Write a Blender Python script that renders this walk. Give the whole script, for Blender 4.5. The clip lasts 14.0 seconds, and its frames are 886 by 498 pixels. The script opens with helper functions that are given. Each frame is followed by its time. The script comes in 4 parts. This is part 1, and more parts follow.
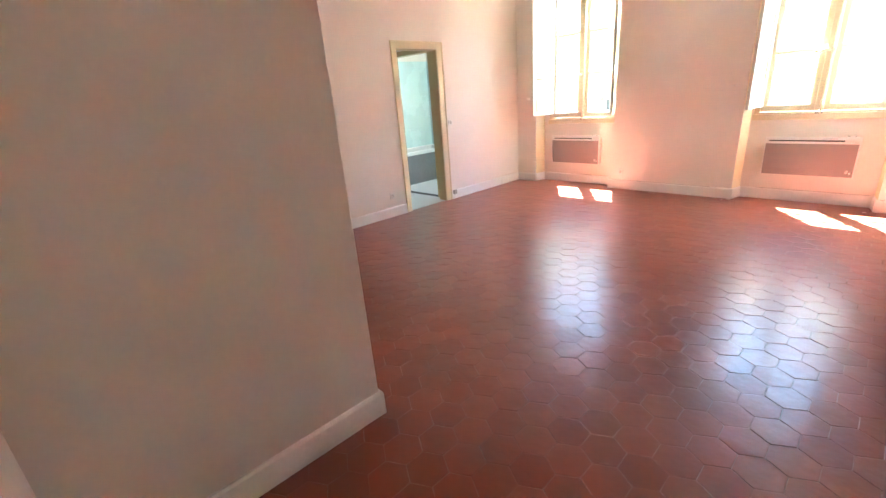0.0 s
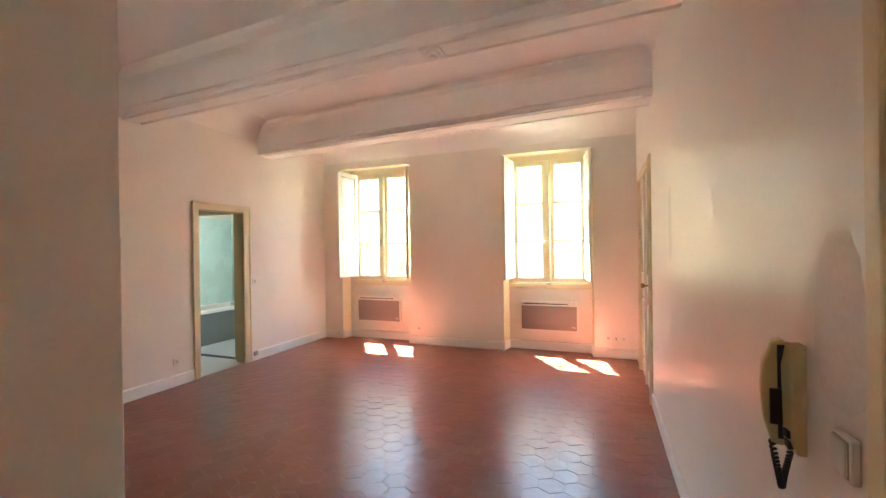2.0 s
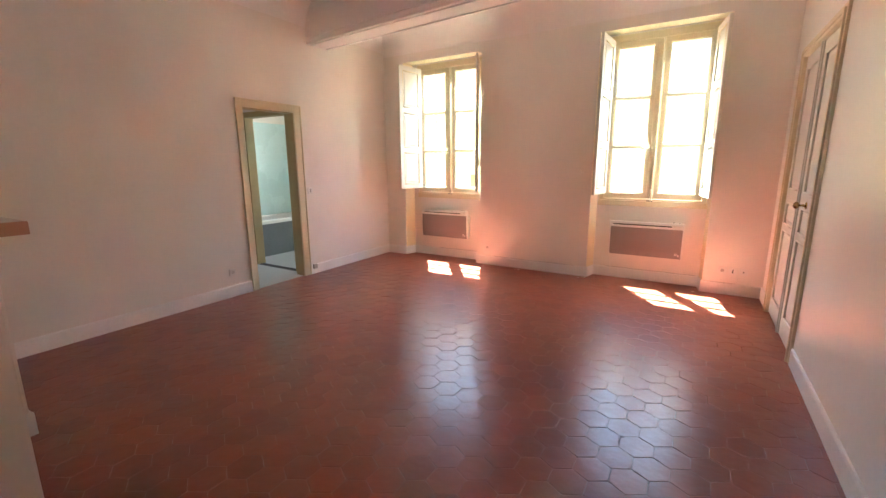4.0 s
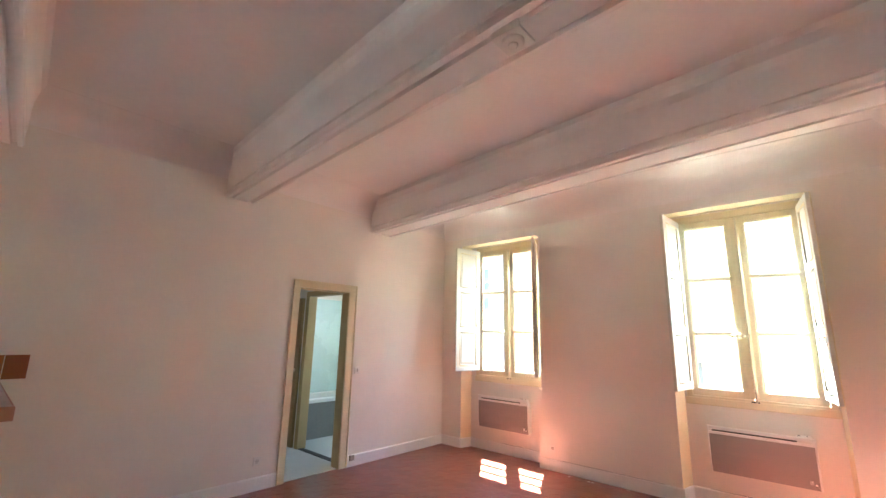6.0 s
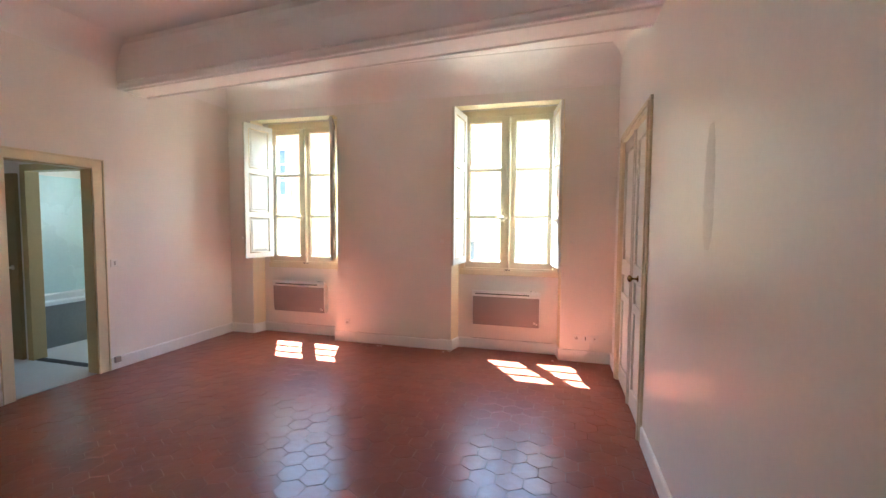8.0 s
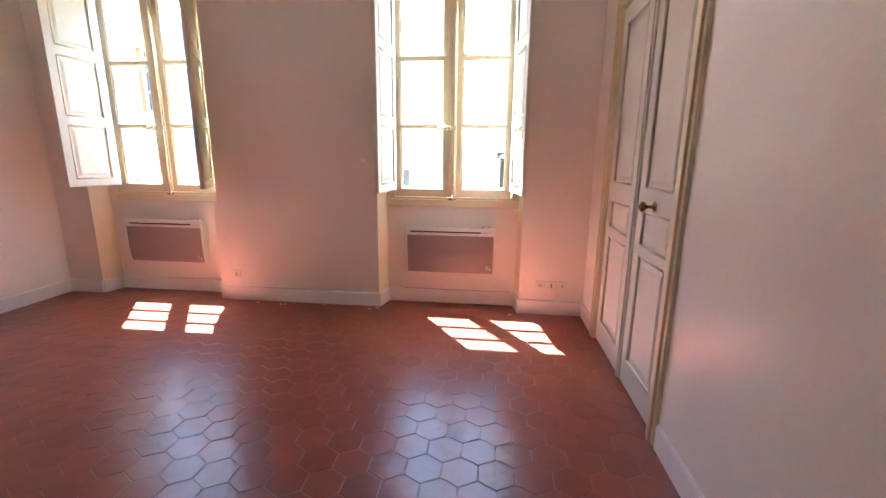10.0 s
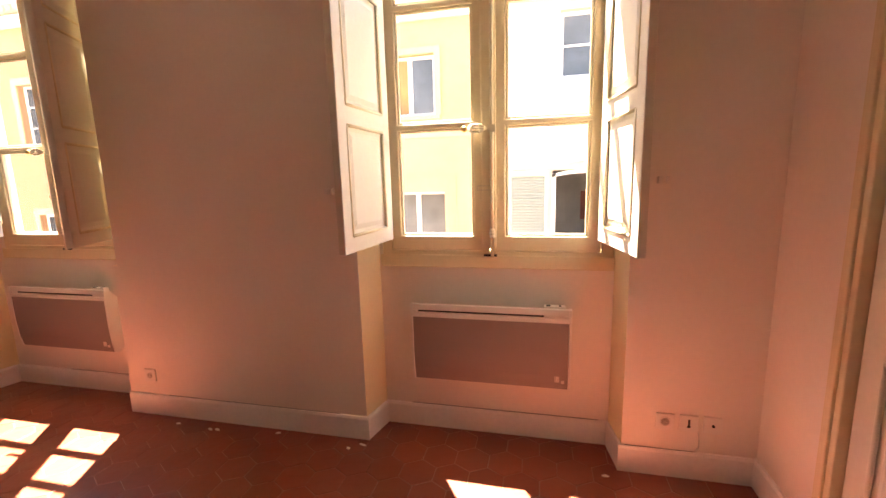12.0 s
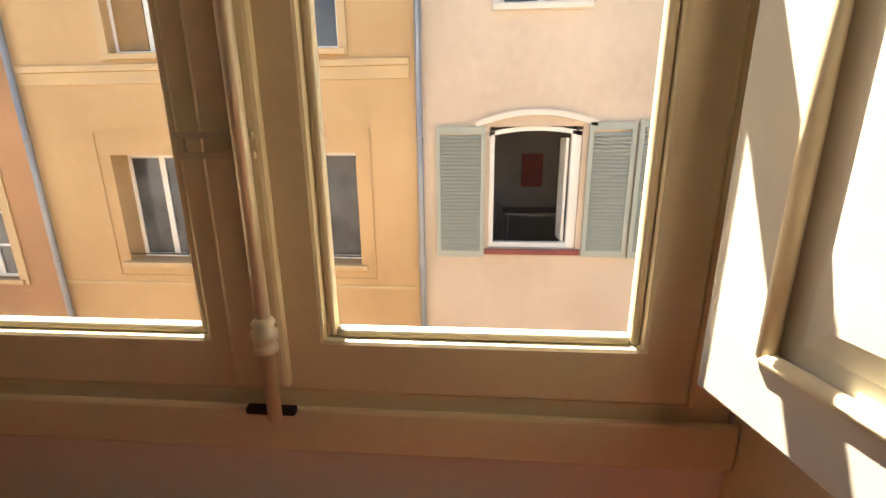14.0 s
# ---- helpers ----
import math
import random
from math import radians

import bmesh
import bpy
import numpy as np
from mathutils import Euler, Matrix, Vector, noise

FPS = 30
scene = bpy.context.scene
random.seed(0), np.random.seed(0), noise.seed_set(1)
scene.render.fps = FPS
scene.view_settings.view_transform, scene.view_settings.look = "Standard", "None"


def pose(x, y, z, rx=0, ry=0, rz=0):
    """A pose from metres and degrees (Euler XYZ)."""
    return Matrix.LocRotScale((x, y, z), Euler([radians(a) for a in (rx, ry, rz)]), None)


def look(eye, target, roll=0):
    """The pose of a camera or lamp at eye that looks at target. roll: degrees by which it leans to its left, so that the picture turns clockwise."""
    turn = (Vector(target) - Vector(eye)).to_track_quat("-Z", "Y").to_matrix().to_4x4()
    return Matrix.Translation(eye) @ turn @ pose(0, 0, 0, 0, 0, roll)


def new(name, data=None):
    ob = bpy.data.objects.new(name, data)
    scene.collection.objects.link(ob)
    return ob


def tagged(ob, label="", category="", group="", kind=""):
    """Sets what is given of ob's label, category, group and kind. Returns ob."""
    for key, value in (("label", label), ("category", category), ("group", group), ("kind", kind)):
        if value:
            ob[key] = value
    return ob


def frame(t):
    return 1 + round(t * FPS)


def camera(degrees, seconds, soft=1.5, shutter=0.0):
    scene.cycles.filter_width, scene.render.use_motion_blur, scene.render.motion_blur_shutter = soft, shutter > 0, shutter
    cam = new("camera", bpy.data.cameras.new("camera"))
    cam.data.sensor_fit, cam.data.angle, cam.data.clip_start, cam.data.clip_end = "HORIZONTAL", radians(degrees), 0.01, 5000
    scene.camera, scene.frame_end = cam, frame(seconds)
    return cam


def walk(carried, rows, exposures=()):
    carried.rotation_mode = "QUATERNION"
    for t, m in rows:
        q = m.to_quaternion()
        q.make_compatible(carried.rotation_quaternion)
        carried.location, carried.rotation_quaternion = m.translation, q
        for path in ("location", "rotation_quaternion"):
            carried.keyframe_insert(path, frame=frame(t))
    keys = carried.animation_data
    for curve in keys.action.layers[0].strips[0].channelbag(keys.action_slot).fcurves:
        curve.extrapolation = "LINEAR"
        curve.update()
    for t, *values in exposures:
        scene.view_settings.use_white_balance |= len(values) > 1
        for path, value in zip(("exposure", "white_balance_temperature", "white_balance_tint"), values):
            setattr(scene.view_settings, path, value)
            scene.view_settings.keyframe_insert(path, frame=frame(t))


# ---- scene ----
cam = camera(93.2, 14.0)
PATH = [
    (0, (-0.57, -5.927, 1.405), (-1.956, -4.651, 0.732), -4.6),
    (0.5, (-0.477, -5.942, 1.44), (-1.368, -4.261, 0.824), -2.3),
    (1, (-0.446, -5.975, 1.415), (-1.138, -4.241, 0.696), -2.3),
    (1.5, (-0.45, -6.05, 1.46), (-1.176, -4.219, 1.111), -1.4),
    (2, (-0.429, -6.058, 1.507), (-1.141, -4.189, 1.503), -0.8),
    (4.5, (-0.726, -5.103, 1.4), (-1.915, -3.558, 0.955), -0.3),
    (5, (-0.703, -4.944, 1.455), (-2.143, -3.573, 1.233), -0.9),
    (5.5, (-0.663, -4.883, 1.482), (-2.142, -3.543, 1.612), -0.5),
    (6, (-0.598, -4.855, 1.512), (-1.909, -3.401, 1.92), 1.2),
    (6.5, (-0.535, -4.852, 1.555), (-1.581, -3.265, 2.178), 1.3),
    (7, (-0.559, -4.877, 1.575), (-1.283, -3.136, 2.24), 1.1),
    (7.5, (-0.567, -4.851, 1.554), (-1.099, -2.971, 1.981), 0.7),
    (8, (-0.586, -4.783, 1.495), (-1.115, -2.857, 1.38), 0.4),
    (10.5, (-0.834, -3.124, 1.316), (-1.023, -1.179, 0.891), 0.6),
    (11, (-0.819, -2.702, 1.324), (-1.165, -0.755, 1.028), -1.1),
    (11.5, (-0.85, -2.296, 1.326), (-1.437, -0.402, 1.061), 0.1),
    (12, (-0.923, -1.883, 1.345), (-1.37, 0.039, 1.017), -1.5),
    (12.5, (-0.908, -1.452, 1.305), (-1.26, 0.471, 0.883), -1.0),
    (13, (-0.925, -1.049, 1.281), (-1.125, 0.87, 0.754), -0.2),
    (13.5, (-0.905, -0.645, 1.286), (-0.967, 1.289, 0.779), -1.6),
    (14, (-0.897, -0.29, 1.304), (-1.053, 1.638, 0.794), -0.5),
]
walk(cam, [(t, look(eye, target, roll)) for t, eye, target, roll in PATH],
     exposures=[(0, 7.15, 5250, -4), (0.5, 6.8, 6000, 2), (1, 6.9, 5750, -2), (2, 6.55, 5650, -8), (4.5, 6.3, 5700, 0), (5.5, 6.3, 5250, -2), (6.5, 6.35, 5250, -4), (8, 6.0, 5050, -3),
                (10.5, 5.75, 5450, 10), (11.5, 5.3, 6900, 19), (12.5, 5.25, 8300, 24), (13.0, 5.05, 7500, 22), (13.5, 4.3, 7900, 20), (14.0, 3.65, 7800, 15)])

# ---- world and light ----
SUN_TO = Vector((-0.68, 1.0, 2.65)).normalized()
world = bpy.data.worlds.new("sky")
scene.world = world
world.use_nodes = True
sky = world.node_tree.nodes.new("ShaderNodeTexSky")
sky.sky_type = 'NISHITA'
sky.sun_disc = False
sky.sun_elevation = math.asin(SUN_TO.z)
sky.sun_rotation = math.atan2(SUN_TO.x, SUN_TO.y)
background = world.node_tree.nodes["Background"]
background.inputs["Strength"].default_value = 0.062
world.node_tree.links.new(sky.outputs["Color"], background.inputs["Color"])

sun = new("sun", bpy.data.lights.new("sun", 'SUN'))
sun.data.energy = 3.1
sun.data.angle = radians(0.5)
sun.data.color = (1.0, 0.95, 0.87)
sun.matrix_world = look((-4, 8, 20), Vector((-4, 8, 20)) - SUN_TO)

bath_sky = new("bathroom_daylight", bpy.data.lights.new("bathroom_daylight", 'AREA'))
bath_sky.data.shape = 'RECTANGLE'
bath_sky.data.size, bath_sky.data.size_y = 0.7, 0.9
bath_sky.data.energy = 0.32
bath_sky.data.color = (0.85, 0.95, 1.0)
bath_sky.matrix_world = look((-5.72, 0.3, 1.75), (-5.72, -1.0, 1.5))

# skylight falling steeply through the two street windows
for x in (-1.155, -3.89):
    lamp = new("window_daylight", bpy.data.lights.new("window_daylight", 'AREA'))
    lamp.data.shape = 'RECTANGLE'
    lamp.data.size, lamp.data.size_y = 0.95, 0.16
    lamp.data.energy = 0.8
    lamp.data.color = (0.93, 0.97, 1.0)
    lamp.matrix_world = look((x, 0.33, 2.93), (x, -0.45, 2.1))

scene.cycles.diffuse_bounces = 8

# ---- materials ----
def material(name, color, rough=0.6, metal=0.0, grain=60.0, amount=0.08, bump=0.08, big=1.5, coat=0.0, spread=0.0, island=False,
             bump_scale=None, depth=0.004, rough_vary=0.1, tint=None):
    m = bpy.data.materials.new(name)
    m.use_nodes = True
    nt = m.node_tree
    b = nt.nodes["Principled BSDF"]
    b.inputs["Roughness"].default_value = rough
    b.inputs["Metallic"].default_value = metal
    b.inputs["Coat Weight"].default_value = coat
    b.inputs["Coat Roughness"].default_value = 0.2
    tc = nt.nodes.new("ShaderNodeTexCoord")

    def noise_at(scale, detail=4.0):
        n = nt.nodes.new("ShaderNodeTexNoise")
        n.inputs["Scale"].default_value = scale
        n.inputs["Detail"].default_value = detail
        nt.links.new(tc.outputs["Object"], n.inputs["Vector"])
        return n
    fine, wide = noise_at(grain), noise_at(big, 5.0)
    mix = nt.nodes.new("ShaderNodeMath")
    mix.operation = 'MULTIPLY_ADD'
    nt.links.new(wide.outputs["Fac"], mix.inputs[0])
    mix.inputs[1].default_value = 1.4
    half = nt.nodes.new("ShaderNodeMath")
    half.operation = 'MULTIPLY_ADD'
    nt.links.new(fine.outputs["Fac"], half.inputs[0])
    half.inputs[1].default_value, half.inputs[2].default_value = 0.6, -0.5
    nt.links.new(half.outputs[0], mix.inputs[2])
    last = mix.outputs[0]
    if spread:
        if island:
            g = nt.nodes.new("ShaderNodeNewGeometry")
            rnd = g.outputs["Random Per Island"]
        else:
            g = nt.nodes.new("ShaderNodeObjectInfo")
            rnd = g.outputs["Random"]
        last = rnd
    ramp = nt.nodes.new("ShaderNodeValToRGB")
    lo = [c * (1 - amount * 1.6) for c in color]
    hi = [min(1, c * (1 + amount)) for c in (tint or color)]
    ramp.color_ramp.elements[0].position, ramp.color_ramp.elements[0].color = 0.15, (*lo, 1)
    ramp.color_ramp.elements[1].position, ramp.color_ramp.elements[1].color = 0.85, (*hi, 1)
    nt.links.new(last, ramp.inputs["Fac"])
    nt.links.new(ramp.outputs["Color"], b.inputs["Base Color"])
    rr = nt.nodes.new("ShaderNodeMapRange")
    nt.links.new(wide.outputs["Fac"], rr.inputs["Value"])
    rr.inputs["From Min"].default_value, rr.inputs["From Max"].default_value = 0.3, 0.7
    rr.inputs["To Min"].default_value, rr.inputs["To Max"].default_value = max(0.02, rough - rough_vary), min(1, rough + rough_vary)
    if not spread:
        nt.links.new(rr.outputs["Result"], b.inputs["Roughness"])
    if bump:
        bn = noise_at(bump_scale or grain * 0.6, 3.0)
        bp = nt.nodes.new("ShaderNodeBump")
        bp.inputs["Strength"].default_value = bump
        bp.inputs["Distance"].default_value = depth
        nt.links.new(bn.outputs["Fac"], bp.inputs["Height"])
        nt.links.new(bp.outputs["Normal"], b.inputs["Normal"])
    return m


PLASTER = material("painted_plaster", (0.81, 0.765, 0.705), 0.6, grain=45, amount=0.03, bump=0.25, bump_scale=9, depth=0.006, rough_vary=0.06)
SATIN = material("satin_wall_paint", (0.84, 0.80, 0.74), 0.35, grain=40, amount=0.03, bump=0.3, bump_scale=5, depth=0.008, big=1.1, rough_vary=0.06)
CEILING = material("ceiling_paint", (0.85, 0.81, 0.78), 0.7, grain=30, amount=0.03, bump=0.2, bump_scale=7, depth=0.006)
CREAM = material("cream_gloss_paint", (0.74, 0.66, 0.46), 0.38, grain=50, amount=0.05, bump=0.12)
BROWN_CREAM = material("brownish_cream_paint", (0.33, 0.25, 0.125), 0.45, grain=50, amount=0.08, bump=0.12)
# Cream darkened to carry the weak light inside the bathroom doorway.
SHADED_CREAM = material("shaded_cream_paint", (0.46, 0.36, 0.18), 0.45, grain=50, amount=0.06, bump=0.12)
REVEAL = material("pale_yellow_wall_paint", (0.78, 0.68, 0.45), 0.5, grain=45, amount=0.04, bump=0.15)
IVORY = material("ivory_shutter_paint", (0.70, 0.68, 0.59), 0.4, grain=50, amount=0.04, bump=0.12)
SKIRT = material("white_skirting_paint", (0.85, 0.835, 0.81), 0.42, grain=50, amount=0.06, bump=0.15)
TILE_LOOK = dict(color=(0.225, 0.050, 0.023), rough=0.30, grain=35, amount=0.04, bump=0.7, bump_scale=9, depth=0.006, big=1.3, spread=0.35,
                 rough_vary=0.04, tint=(0.242, 0.057, 0.027), coat=0.35)
TILE = material("waxed_terracotta", **TILE_LOOK)
TILE_FIELD = material("waxed_terracotta_field", island=True, **TILE_LOOK)
GROUT = material("dark_red_grout", (0.17, 0.045, 0.025), 0.34, grain=90, amount=0.3, big=0.9, tint=(0.38, 0.22, 0.15))
WHITE_METAL = material("white_enamel", (0.80, 0.79, 0.77), 0.35, grain=80, amount=0.02, bump=0.0)
WHITE_PLASTIC = material("white_plastic", (0.78, 0.76, 0.72), 0.4, grain=80, amount=0.03, bump=0.0)
OLD_PLASTIC = material("yellowed_plastic", (0.62, 0.50, 0.27), 0.4, grain=60, amount=0.06, bump=0.0)
BLACK = material("black_plastic", (0.015, 0.013, 0.013), 0.4, grain=60, amount=0.1, bump=0.0)
DARK_SLOT = material("dark_slot", (0.04, 0.035, 0.035), 0.8, grain=60, amount=0.1, bump=0.0)
# Grey of plastic parts, also used as shade in socket wells and under the bar.
GREY_PLASTIC_AND_SHADE = material("grey_plastic_and_shade", (0.42, 0.39, 0.35), 0.5, grain=60, amount=0.08, bump=0.0)
BRASS = material("aged_brass", (0.45, 0.31, 0.12), 0.28, metal=1.0, grain=80, amount=0.2, bump=0.05)
STEEL = material("painted_bolt_metal", (0.66, 0.60, 0.46), 0.35, metal=0.2, grain=80, amount=0.08, bump=0.05)
FILLER = material("bare_filler", (0.79, 0.75, 0.69), 0.52, grain=60, amount=0.08, bump=0.1)
COUNTER = material("beige_counter_tile", (0.55, 0.47, 0.40), 0.3, grain=40, amount=0.1, bump=0.05, spread=0.25)
TERRA_GLAZE = material("glazed_terracotta", (0.36, 0.13, 0.05), 0.25, grain=30, amount=0.1, bump=0.1, spread=0.3)
COUNTER_EDGE = material("terracotta_edge_tile", (0.40, 0.22, 0.15), 0.4, grain=40, amount=0.12, bump=0.1, spread=0.2)
DARK_UNIT = material("dark_laminate", (0.10, 0.085, 0.08), 0.5, grain=40, amount=0.15, bump=0.05)
BATH_TILE = material("pale_turquoise_tile", (0.62, 0.76, 0.76), 0.25, grain=30, amount=0.04, bump=0.04)
BATH_FLOOR = material("grey_vinyl", (0.46, 0.46, 0.45), 0.5, grain=30, amount=0.08, bump=0.05)
BATH_GREY = material("grey_bath_panel", (0.20, 0.205, 0.20), 0.4, grain=30, amount=0.1, bump=0.05)
OCHRE = material("ochre_render", (0.50, 0.31, 0.15), 0.9, grain=9, amount=0.09, bump=0.05, big=0.5, tint=(0.54, 0.36, 0.19))
ROSE = material("pale_rose_render", (0.53, 0.41, 0.31), 0.9, grain=9, amount=0.09, bump=0.05, big=0.5, tint=(0.60, 0.48, 0.37))
ORANGE = material("orange_render", (0.42, 0.23, 0.12), 0.9, grain=20, amount=0.16, bump=0.3, big=0.8)
STONE = material("ochre_stone_trim", (0.54, 0.38, 0.21), 0.85, grain=30, amount=0.1, bump=0.2)
PALE_STONE = material("white_stone_trim", (0.66, 0.60, 0.51), 0.85, grain=30, amount=0.08, bump=0.2)
WHITE_FRAME = material("white_window_paint", (0.74, 0.72, 0.68), 0.45, grain=40, amount=0.05, bump=0.05)
SAGE = material("grey_green_shutter_paint", (0.33, 0.35, 0.30), 0.6, grain=40, amount=0.08, bump=0.1)
ZINC = material("zinc_pipe", (0.30, 0.31, 0.33), 0.5, metal=0.4, grain=30, amount=0.15, bump=0.05)
ROOF = material("canal_roof_tile", (0.38, 0.24, 0.16), 0.85, grain=20, amount=0.3, bump=0.3, spread=0.4)
GREY_EAVE = material("grey_gutter", (0.34, 0.33, 0.33), 0.6, grain=20, amount=0.1, bump=0.1)
# Grey that holds the dimness of the rooms behind the windows opposite.
DIM_ROOM = material("room_dimness_grey", (0.30, 0.28, 0.27), 0.8, grain=10, amount=0.15, bump=0.0)
WOOD = material("brown_wood", (0.30, 0.16, 0.05), 0.5, grain=30, amount=0.2, bump=0.1)
RED = material("dull_red", (0.25, 0.06, 0.05), 0.7, grain=30, amount=0.2, bump=0.0)
ASPHALT = material("pale_paving", (0.40, 0.37, 0.33), 0.9, grain=60, amount=0.2, bump=0.2)


def mesh_grille():
    """Fine perforated sheet: brown-grey with dark holes."""
    m = bpy.data.materials.new("perforated_sheet")
    m.use_nodes = True
    nt = m.node_tree
    b = nt.nodes["Principled BSDF"]
    tc = nt.nodes.new("ShaderNodeTexCoord")
    v = nt.nodes.new("ShaderNodeTexVoronoi")
    v.voronoi_dimensions = '2D'
    v.inputs["Scale"].default_value = 230
    v.inputs["Randomness"].default_value = 0.0
    sep, com = nt.nodes.new("ShaderNodeSeparateXYZ"), nt.nodes.new("ShaderNodeCombineXYZ")
    nt.links.new(tc.outputs["Object"], sep.inputs[0])
    nt.links.new(sep.outputs["X"], com.inputs["X"])
    nt.links.new(sep.outputs["Z"], com.inputs["Y"])
    nt.links.new(com.outputs[0], v.inputs["Vector"])
    r = nt.nodes.new("ShaderNodeValToRGB")
    r.color_ramp.elements[0].position, r.color_ramp.elements[0].color = 0.30, (0.19, 0.165, 0.155, 1)
    r.color_ramp.elements[1].position, r.color_ramp.elements[1].color = 0.42, (0.33, 0.29, 0.28, 1)
    nt.links.new(v.outputs["Distance"], r.inputs["Fac"])
    nt.links.new(r.outputs["Color"], b.inputs["Base Color"])
    b.inputs["Roughness"].default_value = 0.5
    return m


GRILLE = mesh_grille()


def dimming_glass(name, rough=0.0):
    m = bpy.data.materials.new(name)
    m.use_nodes = True
    nt = m.node_tree
    nt.nodes.remove(nt.nodes["Principled BSDF"])
    tr, gl, mx, lw, fr = (nt.nodes.new(k) for k in ("ShaderNodeBsdfTransparent", "ShaderNodeBsdfGlossy", "ShaderNodeMixShader", "ShaderNodeLayerWeight", "ShaderNodeMath"))
    gl.inputs["Roughness"].default_value = rough
    # grey tint lowers the street's brightness as seen through the panes
    tr.inputs["Color"].default_value = (0.71, 0.72, 0.71, 1)
    fr.operation = 'POWER'
    fr.inputs[1].default_value = 5.0
    nt.links.new(lw.outputs["Facing"], fr.inputs[0])
    nt.links.new(fr.outputs[0], mx.inputs[0])
    nt.links.new(tr.outputs[0], mx.inputs[1])
    nt.links.new(gl.outputs[0], mx.inputs[2])
    nt.links.new(mx.outputs[0], nt.nodes["Material Output"].inputs["Surface"])
    return m


GLASS = dimming_glass("window_glass")
DARK_GLASS = material("dark_window_glass", (0.09, 0.10, 0.11), 0.06, grain=3, amount=0.3, bump=0.0)


# ---- building helpers ----
def box(bm, x0, x1, y0, y1, z0, z1):
    v = [bm.verts.new((x, y, z)) for x in (x0, x1) for y in (y0, y1) for z in (z0, z1)]
    for f in ((0, 1, 3, 2), (4, 6, 7, 5), (0, 4, 5, 1), (2, 3, 7, 6), (0, 2, 6, 4), (1, 5, 7, 3)):
        bm.faces.new([v[i] for i in f])
    return v


def tube(bm, p0, p1, r0, r1=None, n=14):
    r1 = r0 if r1 is None else r1
    p0, p1 = Vector(p0), Vector(p1)
    turn = (p1 - p0).to_track_quat("Z", "Y").to_matrix()
    a, b = [], []
    for i in range(n):
        c, s = math.cos(2 * math.pi * i / n), math.sin(2 * math.pi * i / n)
        a.append(bm.verts.new(p0 + turn @ Vector((r0 * c, r0 * s, 0))))
        b.append(bm.verts.new(p1 + turn @ Vector((r1 * c, r1 * s, 0))))
    for i in range(n):
        f = bm.faces.new((a[i], a[(i + 1) % n], b[(i + 1) % n], b[i]))
        f.smooth = True
    bm.faces.new(a[::-1])
    bm.faces.new(b)


def turned(bm, p0, axis, profile, n=18):
    """A turned solid from (distance along axis, radius) pairs."""
    p0, axis = Vector(p0), Vector(axis).normalized()
    turn = axis.to_track_quat("Z", "Y").to_matrix()
    rings = []
    for d, r in profile:
        rings.append([bm.verts.new(p0 + turn @ Vector((r * math.cos(2 * math.pi * i / n), r * math.sin(2 * math.pi * i / n), d))) for i in range(n)])
    for a, b in zip(rings, rings[1:]):
        for i in range(n):
            bm.faces.new((a[i], a[(i + 1) % n], b[(i + 1) % n], b[i])).smooth = True
    bm.faces.new(rings[0][::-1])
    bm.faces.new(rings[-1])


def prism(bm, pts, y0, y1):
    """Extrudes an (x, z) outline along y."""
    a = [bm.verts.new((x, y0, z)) for x, z in pts]
    b = [bm.verts.new((x, y1, z)) for x, z in pts]
    n = len(pts)
    bm.faces.new(a)
    bm.faces.new(b[::-1])
    for i in range(n):
        bm.faces.new((a[i], b[i], b[(i + 1) % n], a[(i + 1) % n]))


def solid(bm, xs, ys, zs, filled):
    """The outer faces of the filled cells of a grid."""
    nx, ny, nz = len(xs) - 1, len(ys) - 1, len(zs) - 1
    full = {(i, j, k) for i in range(nx) for j in range(ny) for k in range(nz)
            if filled((xs[i] + xs[i + 1]) / 2, (ys[j] + ys[j + 1]) / 2, (zs[k] + zs[k + 1]) / 2)}
    verts = {}

    def v(i, j, k):
        if (i, j, k) not in verts:
            verts[i, j, k] = bm.verts.new((xs[i], ys[j], zs[k]))
        return verts[i, j, k]
    for i, j, k in full:
        for d, quad in (((-1, 0, 0), ((0, 0, 0), (0, 0, 1), (0, 1, 1), (0, 1, 0))), ((1, 0, 0), ((1, 0, 0), (1, 1, 0), (1, 1, 1), (1, 0, 1))),
                        ((0, -1, 0), ((0, 0, 0), (1, 0, 0), (1, 0, 1), (0, 0, 1))), ((0, 1, 0), ((0, 1, 0), (0, 1, 1), (1, 1, 1), (1, 1, 0))),
                        ((0, 0, -1), ((0, 0, 0), (0, 1, 0), (1, 1, 0), (1, 0, 0))), ((0, 0, 1), ((0, 0, 1), (1, 0, 1), (1, 1, 1), (0, 1, 1)))):
            if (i + d[0], j + d[1], k + d[2]) not in full:
                bm.faces.new([v(i + a, j + b, k + c) for a, b, c in quad])


def part(name, bm, mat, parent=None, label="", bevel=0.0, at=None):
    bmesh.ops.recalc_face_normals(bm, faces=bm.faces)
    me = bpy.data.meshes.new(name)
    bm.to_mesh(me)
    bm.free()
    for m in (mat if isinstance(mat, (list, tuple)) else [mat]):
        me.materials.append(m)
    ob = new(name, me)
    if parent:
        ob.parent = parent
    if at:
        ob.matrix_basis = at
    if label:
        ob["label"] = label
    if bevel:
        md = ob.modifiers.new("bevel", 'BEVEL')
        md.width, md.segments, md.limit_method, md.angle_limit = bevel, 2, 'ANGLE', radians(50)
    return ob


def boxes(name, mat, *dims, parent=None, label="", bevel=0.0, at=None):
    bm = bmesh.new()
    for d in dims:
        box(bm, *d)
    return part(name, bm, mat, parent, label, bevel, at)


